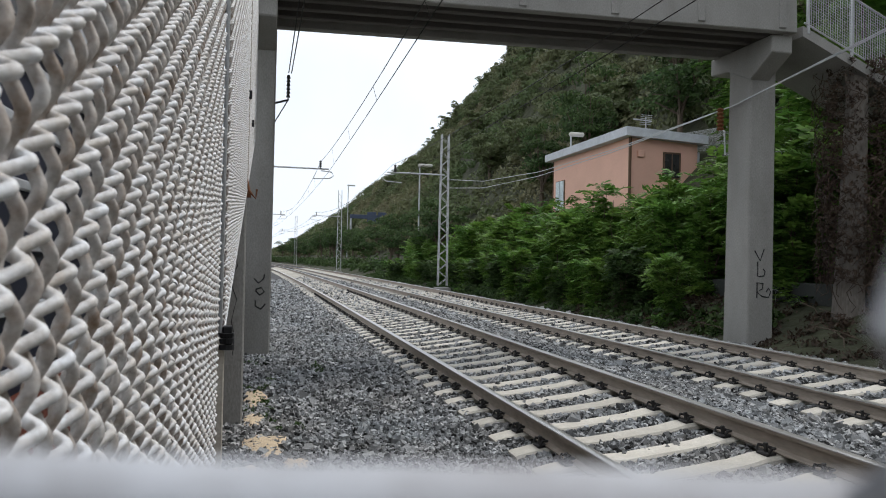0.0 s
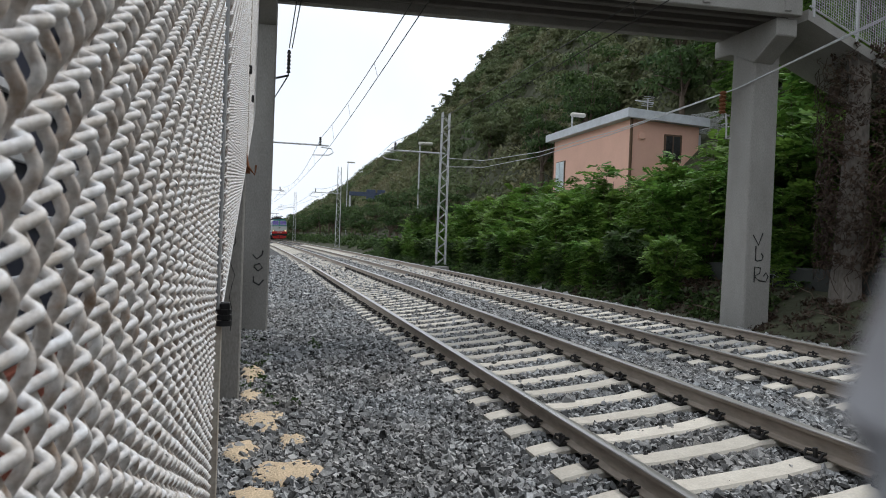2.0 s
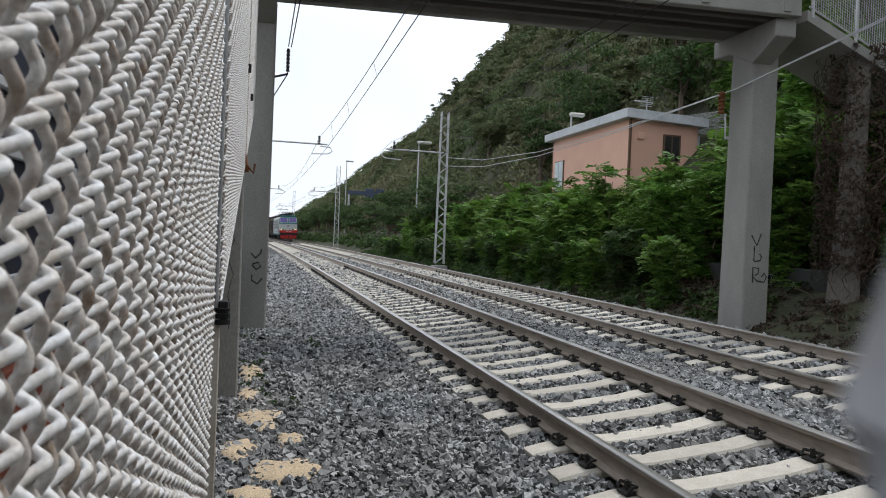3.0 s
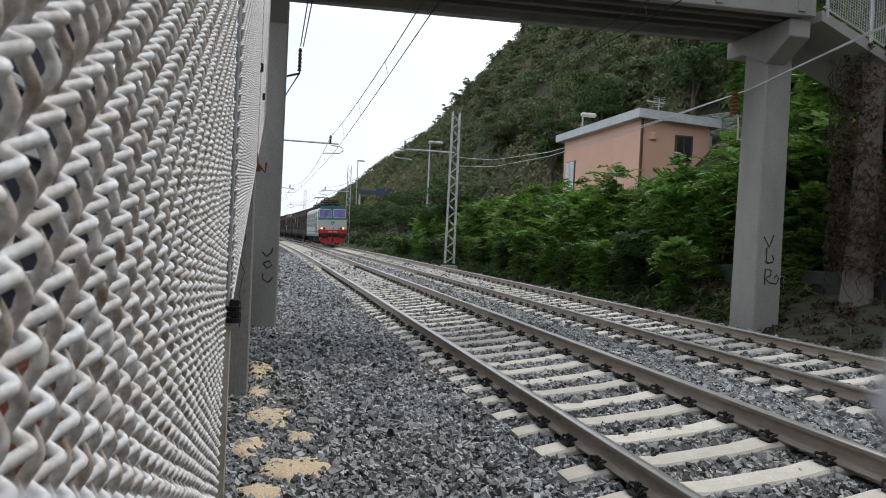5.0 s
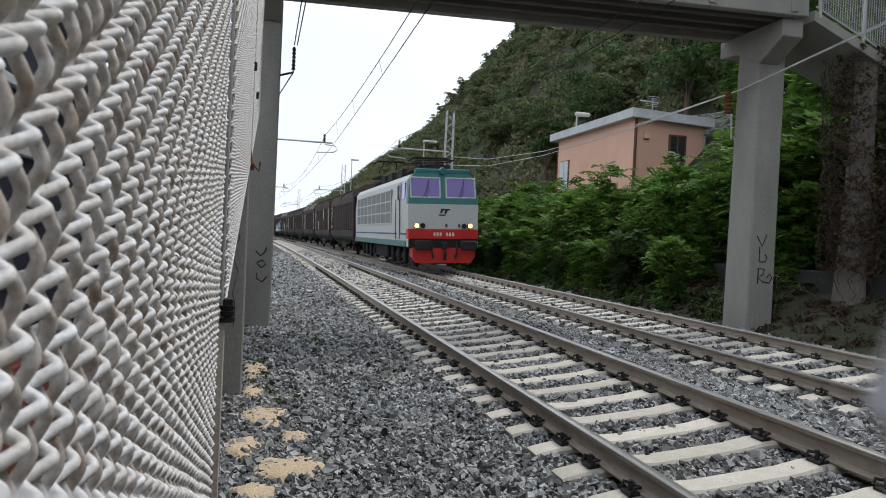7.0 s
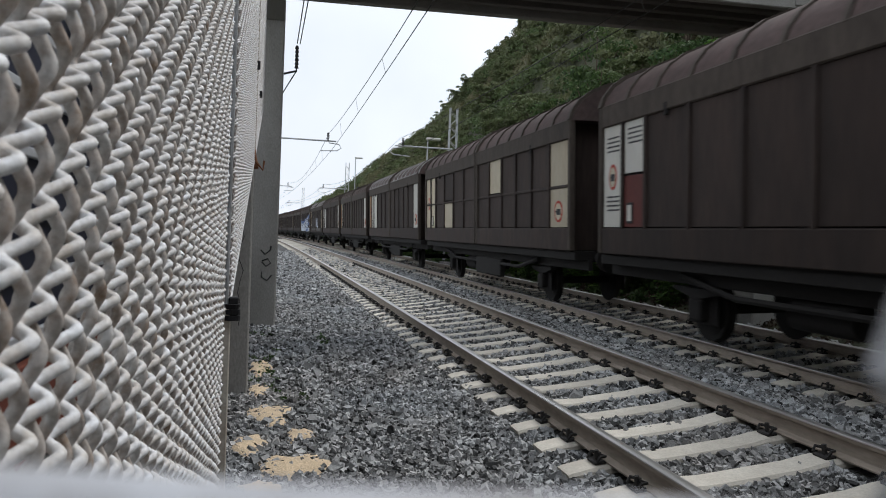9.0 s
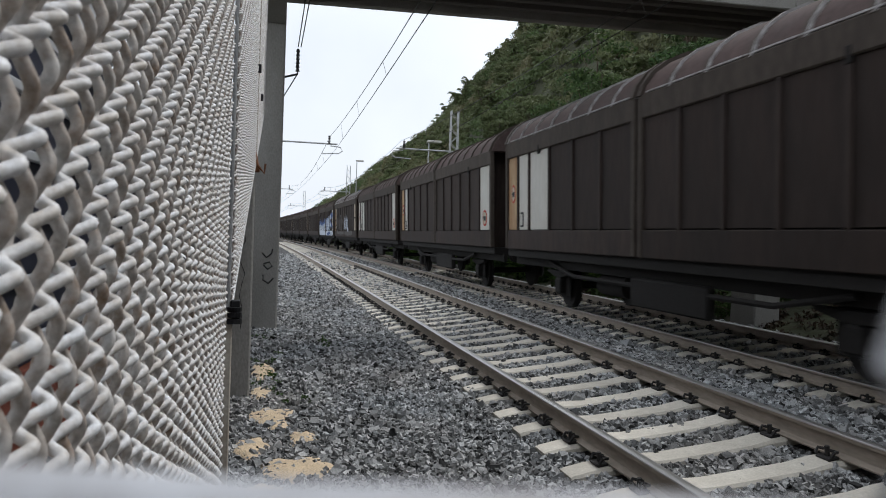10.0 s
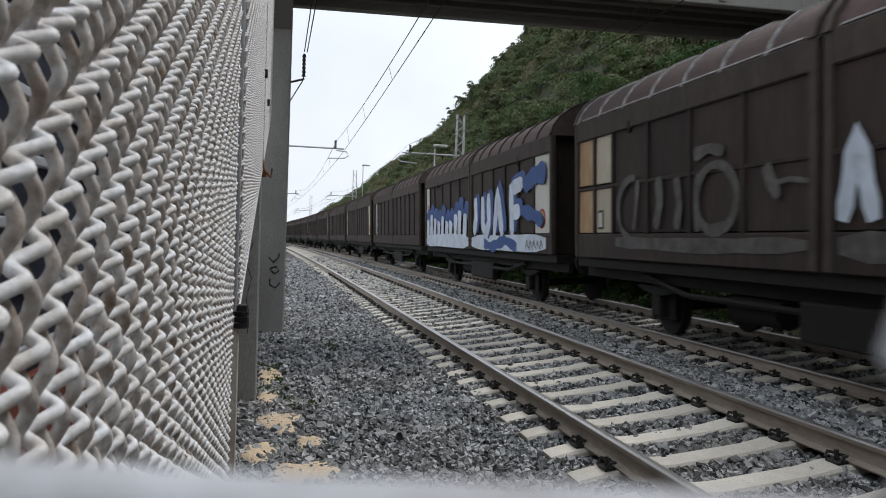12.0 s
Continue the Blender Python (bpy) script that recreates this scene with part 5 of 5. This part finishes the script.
def gantry():
    """Blue road sign gantry far behind, lamp posts on the road above the line."""
    m_blue = surface("blue_sign_back", (0.07, 0.09, 0.14), 0.6, grain=4, bump=0)
    g = empty("sign_gantry", pose(18.3, 128, -1.1), "blue steel road gantry among the trees", "gantry")
    part("beam", boxed(-3.8, 4.6, -0.2, 0.2, 9.6, 10.3, 0.03), m_blue, g)
    for x in (0.0, 1.9, 3.8):
        part("sign_plate", boxed(x - 0.8, x + 0.8, -0.3, -0.22, 9.0, 10.8, 0.03), m_blue, g)
    for x in (-3.6, 4.4):
        part("leg", tubed((x, 0, 0), (x, 0, 10.2), 0.18), M_GALV, g)
    for x, y, z0, z1 in ((13.0, 62, 2.0, 9.6), (13.0, 118, 2.0, 13.2)):
        s = empty("street_lamp", pose(x, y, 0), "slim grey street lamp with a flat head", "street lamp", "street lamps")
        part("pole", tubed((0, 0, z0 - 2), (0, 0, z1), 0.09, 0.06), M_GALV, s)
        part("head", boxed(-0.15, 1.1, -0.2, 0.2, z1 - 0.05, z1 + 0.18, 0.06), M_WHITE, s)


def retaining_wall():
    m_dark = surface("damp_dark_concrete", (0.04, 0.043, 0.04), 0.9, grain=25, stain=1.2, vary=0.2, dark=(0.02, 0.022, 0.02), bump=0.3)
    root = tagged(part("wall_side", boxed(12.6, 12.95, 12.0, 24.0, -0.6, 1.05, 0.03), m_dark), "low damp dark concrete wall with faint graffiti", "wall", kind="structure")
    b = bmesh.new()
    x = 12.592
    for pts in ([(16.6, 0.15), (16.6, 0.8), (15.9, 0.85), (15.6, 0.75)], [(15.9, 0.8), (15.9, 0.5), (15.75, 0.5), (15.75, 0.3), (15.9, 0.25)], [(15.2, 0.4), (15.1, 0.7), (14.95, 0.45), (15.2, 0.5)]):
        run(b, [(x, y, z) for y, z in pts], 0.012, 4)
    part("scrawl", b, M_FASCIA, root, "faint pale graffiti outline")


def link_fence():
    root = empty("chain_link_fence", pose(0, 0, 0), "wire netting fence on thin posts along the bank", "fence")
    path = [(21.0, 34.0, 8.3), (19.4, 26.5, 7.4), (16.6, 18.4, 6.0), (16.9, 16.0, 5.6)]
    for x, y, z in path:
        part("post", tubed((x, y, z - 2.2), (x, y, z + 0.15), 0.035), M_GALV, root)
    b = bmesh.new()
    for (xa, ya, za), (xb, yb, zb) in zip(path, path[1:]):
        n = int(math.dist((xa, ya), (xb, yb)) / 0.11)
        for i in range(n):
            for s in (-1, 1):
                u, v = i / n, (i + s * 9) / n
                if not 0 <= v <= 1:
                    continue
                tube(b, (xa + (xb - xa) * u, ya + (yb - ya) * u, za + (zb - za) * u), (xa + (xb - xa) * v, ya + (yb - ya) * v, za + (zb - za) * v - 1.5), 0.005, sides=3)
        for h in (0.0, -0.75):
            tube(b, (xa, ya, za + h), (xb, yb, zb + h), 0.008, sides=3)
    part("netting", b, M_GALV, root)


house()
overhead()
gantry()
retaining_wall()
link_fence()


# Plants
def frond_cloud(rng, centres, sizes, leaf, per, droop=0.35):
    """Feathery leaves: a rib with pairs of leaflets, many to each centre."""
    vs = []
    for c, size in zip(centres, sizes):
        for _ in range(per):
            az = rng.uniform(0, 2 * np.pi)
            el = rng.uniform(-0.1, 0.9)
            d = np.array([np.cos(az) * np.cos(el), np.sin(az) * np.cos(el), np.sin(el)])
            length = size * rng.uniform(0.6, 1.15)
            side = np.cross(d, [0, 0, 1.0])
            side /= np.linalg.norm(side) + 1e-6
            n = 8
            for k in range(n):
                u = (k + 1) / n
                p = c + d * length * u + np.array([0, 0, -droop * length * u * u])
                w = leaf * (0.55 + 0.9 * np.sin(np.pi * min(0.95, u * 0.85 + 0.1)))
                for s in (-1, 1):
                    t = side * s * 0.9 + d * 0.35 + np.array([0, 0, -0.25 + rng.uniform(-0.2, 0.2)])
                    b = d * leaf * 0.22 + np.array([0, 0, rng.uniform(-0.05, 0.05) * leaf])
                    vs.append((p - b, p + t * w * 0.5 - b * 1.3, p + t * w, p + t * w * 0.5 + b * 1.3))
    return np.array(vs).reshape(-1, 3)


def leaf_clumps(rng, centres, radii, per, leaf, shell=False):
    """Loose leaves around each centre, facing all ways, or lying over a rounded crown."""
    n = len(centres)
    c = np.repeat(centres, per, 0)
    r = np.repeat(radii, per)
    d = rng.normal(size=(n * per, 3))
    d /= np.linalg.norm(d, axis=1)[:, None]
    d[:, 2] *= 0.8
    if shell:
        d[:, 2] = np.abs(d[:, 2]) * 1.1 - 0.18
    p = c + d * (r * (rng.uniform(0.72, 1.0, n * per) if shell else rng.uniform(0.05, 0.85, n * per)))[:, None]
    a = rng.normal(size=(n * per, 3))
    if shell:
        a = np.cross(d + 0.45 * rng.normal(size=d.shape), a)
    a /= np.linalg.norm(a, axis=1)[:, None]
    b = np.cross(a, d + 0.45 * rng.normal(size=d.shape) if shell else rng.normal(size=(n * per, 3)))
    b /= np.linalg.norm(b, axis=1)[:, None]
    s = (leaf * rng.uniform(0.5, 1.3, n * per))[:, None]
    return np.stack([p - a * s, p - b * s * 0.5, p + a * s, p + b * s * 0.5], 1).reshape(-1, 3)


def quads(name, verts, mat):
    return arrays(name, verts, np.arange(len(verts)).reshape(-1, 4), mat)


def shrub(seed, height, spread, mat):
    """Many-stemmed shrub with feathery leaves; returns its stem and crown meshes."""
    rng = np.random.default_rng(seed)
    b = bmesh.new()
    centres, sizes = [], []
    for k in range(9):
        az, out = rng.uniform(0, 2 * np.pi), spread * rng.uniform(0.1, 0.75)
        top = height * rng.uniform(0.55, 1.0)
        pts = [Vector((0.2 * math.cos(az), 0.2 * math.sin(az), -0.4))]
        for u in (0.35, 0.7, 1.0):
            pts.append(Vector((out * u ** 1.4 * math.cos(az) + rng.uniform(-0.1, 0.1), out * u ** 1.4 * math.sin(az) + rng.uniform(-0.1, 0.1), top * u)))
        for i, (p, q) in enumerate(zip(pts, pts[1:])):
            tube(b, p, q, 0.045 - 0.012 * i, 0.033 - 0.012 * i, 5)
        for u in np.linspace(0.12, 1.0, 8):
            i = min(2, int(u * 3))
            p = pts[i].lerp(pts[i + 1], u * 3 - i)
            centres.append(np.array(p) + rng.normal(size=3) * spread * 0.12)
            sizes.append(height * 0.24 * rng.uniform(0.75, 1.2))
    v = frond_cloud(rng, centres, sizes, 0.2, 6)
    return mesh_of("stem", b, M_BARK), quads("crown", v, mat)


def tree(seed, height, mat, leaf=0.16):
    rng = np.random.default_rng(seed)
    b = bmesh.new()
    tube(b, (0, 0, -0.6), (0.1, 0, height * 0.5), height * 0.03, height * 0.018, 8)
    cs, rs = [], []
    for k in range(14):
        az = k * 2.4
        base = Vector((0.08, 0, height * rng.uniform(0.25, 0.5)))
        tip = Vector((math.cos(az) * height * rng.uniform(0.12, 0.3), math.sin(az) * height * rng.uniform(0.12, 0.3), height * rng.uniform(0.4, 0.95)))
        tube(b, base, tip, height * 0.01, height * 0.004, 5)
        for u in (0.6, 1.0):
            cs.append(np.array(base.lerp(tip, u)) + rng.normal(size=3) * height * 0.05)
            rs.append(height * rng.uniform(0.09, 0.16))
    v = leaf_clumps(rng, np.array(cs), np.array(rs), 130, leaf * 0.85, True)
    return mesh_of("trunk", b, M_BARK), quads("crown", v, mat)


def plant(name, meshes, m, label, category, group):
    root = empty(name, m, label, category, group)
    for nm, me in zip(("trunk" if category == "tree" else "stem", "crown"), meshes):
        part(nm, me, None, root)
    return root


def plants():
    rng = random.Random(12)
    fresh = [shrub(s, 3.6, 1.7, M_LEAF) for s in (1, 2, 3)]
    dark = [shrub(s, 3.0, 1.6, M_LEAF_DARK) for s in (4, 5)]
    # thicket between the far track and the house
    row = []
    for y in np.arange(15.6, 62, 1.45):
        base = line(y, DX + 3.4)
        for d, kind, sc in ((rng.uniform(-0.2, 0.5), "dark" if rng.random() < 0.45 else "fresh", 0.55), (rng.uniform(1.4, 2.2), "fresh", 0.74), (rng.uniform(3.0, 4.0), "fresh" if rng.random() < 0.7 else "dark", 0.72)):
            if y < 18.5 and d < 1:
                continue
            if y > 46:
                sc *= 0.8
            row.append((base.x + d, y + rng.uniform(-0.5, 0.5), kind, sc * rng.uniform(0.85, 1.2)))
    for x, y, kind, sc in row:
        me = rng.choice(fresh if kind == "fresh" else dark)
        ob = plant("shrub", me, pose(x, y, ground_level(x, y) - 0.05, 0, 0, rng.uniform(0, 360)), "dense feathery green shrub on the trackside bank" if kind == "fresh" else "dark green shrub low on the trackside bank", "shrub", "shrubs along the bank")
        ob.scale = (sc, sc, sc * rng.uniform(0.9, 1.15))
    # taller, brighter bushes before the house
    for x, y, sc in ((13.3, 22.0, 0.9), (12.6, 20.8, 0.85), (14.1, 23.6, 0.88), (12.7, 26.2, 0.95), (12.2, 28.6, 0.9)):
        ob = plant("shrub", rng.choice(fresh), pose(x, y, ground_level(x, y) - 0.05, 0, 0, rng.uniform(0, 360)), "tall bright green feathery bush before the pink house", "shrub", "shrubs along the bank")
        ob.scale = (sc * 0.85, sc * 0.85, sc * 1.05)
    # bushes beyond the pier and the wall
    for x, y, sc in ((13.6, 16.5, 1.0), (14.2, 18.5, 1.2), (15.0, 15.2, 1.2), (13.8, 20.5, 0.8), (16.5, 17.5, 1.4), (17.5, 21, 1.0), (16.2, 23.5, 0.8), (18.5, 25.5, 0.75), (20.5, 28, 0.8), (19.0, 19, 1.6), (21.8, 24, 1.7), (22.5, 31, 1.5), (14.6, 13.4, 1.3), (17.2, 14.2, 1.7), (16.0, 11.6, 1.6)):
        ob = plant("shrub", rng.choice(fresh), pose(x, y, ground_level(x, y) - 0.05, 0, 0, rng.uniform(0, 360)), "yellow-green leafy bush behind the low wall", "shrub", "bushes behind the pier")
        ob.scale = (sc, sc, sc)
    trees = [tree(s, 6.5, M_LEAF_DARK) for s in (21, 22, 23)]
    for k in range(34):
        y = 52 + k * 5.2
        x = line(y, DX + rng.uniform(5.0, 9.0)).x
        ob = plant("tree", rng.choice(trees), pose(x, y, ground_level(x, y) - 0.2, 0, 0, rng.uniform(0, 360)), "dark green bushy tree beyond the track", "tree", "trees along the far bank")
        sc = rng.uniform(0.55, 0.9)
        ob.scale = (sc * 1.2, sc * 1.2, sc)
    for x, y, sc in ((21, 34, 1.0), (23, 38, 1.2), (19.5, 42, 0.9), (24, 30, 1.2), (26, 26, 1.3), (18, 46, 0.9), (22, 48, 1.1), (25, 21, 1.3), (24, 16, 1.4)):
        ob = plant("tree", rng.choice(trees), pose(x, y, ground_level(x, y) - 0.2, 0, 0, rng.uniform(0, 360)), "dark green tree on the slope behind the house", "tree", "trees behind the house")
        ob.scale = (sc, sc, sc)


def hill_trees():
    rng = random.Random(41)
    kinds = [tree(s, 6.0, M_WOODS, 0.2) for s in (31, 32, 33, 34)] + [tree(35, 6.0, M_BARE, 0.12)]
    for k in range(230):
        y = 16 + 260 * rng.random() ** 1.2
        x = line(y, 17.5 + 52 * rng.random()).x
        if 26 < y < 43 and x < 21.5:
            continue
        sc = rng.uniform(0.45, 0.9)
        ob = plant("tree", rng.choice(kinds[:4] if y > 40 else kinds), pose(x, y, ground_level(x, y) - 0.4, 0, 0, rng.uniform(0, 360)), "olive-green tree among the scrub of the hillside", "tree", "trees on the hillside")
        ob.scale = (sc * 1.15, sc * 1.15, sc)


def hill_woods():
    """Scrub that covers the hillside, as one mass of leaves."""
    rng = np.random.default_rng(77)
    out = []
    for (ya, yb, n, per, leaf, rad) in ((10, 90, 3000, 120, 0.2, 1.25), (90, 190, 2900, 110, 0.27, 1.5), (190, 430, 2300, 90, 0.42, 2.1)):
        y = rng.uniform(ya, yb, n)
        off = 12.5 + 58 * rng.random(n) ** 0.9
        keep = ~((off < 18.6) & (y > 10) & (y < 46))
        y, off = y[keep], off[keep]
        n = len(y)
        x = X1 - y * y / (2 * RADIUS) + off
        z = np.array([ground_level(a, b) for a, b in zip(x, y)])
        r = rad * np.minimum(rng.lognormal(0, 0.4, n), 1.55)
        out.append(leaf_clumps(rng, np.stack([x, y, z + r * 0.2], 1), r, per, leaf, True))
    ob = new("hillside_scrub", quads("hillside_scrub", np.concatenate(out), M_WOODS))
    tagged(ob, "dense olive-green scrub and trees covering the hillside", "scrub", kind="stuff")
    # hedge and low growth along the foot of the bank
    out = []
    for (ya, yb, n) in ((14, 70, 420), (70, 260, 420)):
        y = rng.uniform(ya, yb, n)
        off = DX + 2.7 + 1.4 * rng.random(n) + (0 if ya < 50 else 1.2)
        x = X1 - y * y / (2 * RADIUS) + off
        z = np.array([ground_level(a, b) for a, b in zip(x, y)])
        r = (0.35 if ya < 50 else 1.0) * rng.lognormal(0, 0.3, n)
        out.append(leaf_clumps(rng, np.stack([x, y, z + r * 0.3], 1), r, 46, 0.09 if ya < 50 else 0.2))
    ob = new("bank_weeds", quads("bank_weeds", np.concatenate(out), M_LEAF_DARK))
    tagged(ob, "low dark weeds along the edge of the ballast", "weeds", kind="stuff")
    # bushes on the left of the line, far away
    y = rng.uniform(90, 420, 260)
    x = X1 - y * y / (2 * RADIUS) - 4.5 - 5 * rng.random(260)
    r = 1.3 * rng.lognormal(0, 0.3, 260)
    ob = new("far_hedge", quads("far_hedge", leaf_clumps(rng, np.stack([x, y, -0.3 + r * 0.5], 1), r, 60, 0.3), M_LEAF_DARK))
    tagged(ob, "far dark green hedge beside the line", "hedge", kind="stuff")


def vine_trunk():
    rng = np.random.default_rng(8)
    root = empty("dead_tree", pose(12.35, 13.3, -0.5), "old pale trunk wrapped in a thick coat of dry brown vines", "tree")
    b = bmesh.new()
    secs = []
    for z, r in ((-0.3, 0.42), (0.4, 0.34), (1.5, 0.3), (3.5, 0.26), (6.2, 0.2)):
        secs.append([Vector((r * (1 + 0.14 * math.sin(3 * a + z)) * math.cos(a) + 0.03 * z, r * (1 + 0.14 * math.sin(4 * a)) * math.sin(a), z)) for a in np.linspace(0, 2 * math.pi, 16, endpoint=False)])
    part("trunk", loft(b, secs), surface("pale_peeling_bark", (0.2, 0.18, 0.16), 0.95, grain=25, stain=5, vary=0.3, dark=(0.1, 0.08, 0.06), bump=0.9, dist=0.02, stretch=(1, 1, 0.3)), root, smooth=50)
    b = bmesh.new()
    for k in range(420):
        z = 1.7 + 4.6 * rng.random()
        a = rng.uniform(0, 2 * np.pi)
        r = 0.42 + 0.25 * rng.random() + 0.06 * (z - 2)
        pts = []
        for i in range(6):
            pts.append((r * math.cos(a) + 0.03 * z, r * math.sin(a), z))
            a += rng.normal() * 0.22
            z -= rng.uniform(0.02, 0.2)
            r = max(0.34, r + rng.normal() * 0.05)
        run(b, pts, 0.009, 3)
    part("vines", b, M_DRY, root, "tangle of dry brown vine stems")
    n = 900
    a, z = rng.uniform(0, 2 * np.pi, n), rng.uniform(1.6, 6.4, n)
    r = 0.4 + 0.25 * rng.random(n)
    part("dry_leaves", quads("dry_leaves", leaf_clumps(rng, np.stack([r * np.cos(a) + 0.03 * z, r * np.sin(a), z], 1), np.full(n, 0.12), 8, 0.05), M_DRY), None, root)


def dry_litter():
    """Dead leaves and brush on the ground beyond the far track."""
    rng = np.random.default_rng(55)
    n = 520
    x, y = rng.uniform(9.7, 12.6, n), rng.uniform(9.5, 24, n)
    z = np.array([ground_level(a, b) for a, b in zip(x, y)])
    v = leaf_clumps(rng, np.stack([x, y, z + 0.05], 1), np.full(n, 0.22), 30, 0.05)
    tagged(new("leaf_litter", quads("leaf_litter", v, M_DRY)), "brown dead leaves and brush under the shrubs", "leaf litter", kind="stuff")
    for k in range(9):
        b = bmesh.new()
        px, py = rng.uniform(10.2, 12.2), rng.uniform(11.5, 19)
        pz, a = ground_level(px, py) + 0.12, rng.uniform(0, 3.1)
        run(b, [(px, py, pz - 0.1), (px + 0.4 * math.cos(a), py + 0.4 * math.sin(a), pz + 0.06), (px + 0.95 * math.cos(a + 0.2), py + 0.95 * math.sin(a + 0.2), pz + 0.16)], 0.012, 5)
        tagged(part("dead_branch", b, M_BARK), "thin grey dead branch on the ground", "branch", "dead branches on the bank")


def weeds_left():
    rng = np.random.default_rng(31)
    for x, y, n in ((-0.05, 9.0, 9), (0.0, 10.4, 7), (0.9, 11.8, 5), (-0.1, 12.6, 8), (0.15, 7.9, 3)):
        c = np.stack([x + rng.normal(size=n) * 0.14, y + rng.normal(size=n) * 0.3, np.full(n, -0.39)], 1)
        me = quads("weed_tuft", leaf_clumps(rng, c, np.full(n, 0.1), 26, 0.028), M_LEAF_DARK)
        tagged(new("weed_tuft", me), "small tuft of green weeds in the gravel", "weed", "weeds by the fence", "stuff")


plants()
hill_trees()
hill_woods()
vine_trunk()
dry_litter()
weeds_left()


def motions():
    for thing, back in TRAIN:
        walk(thing, [(t, train_pose(s + back)) for t, s in NOSE])


motions()
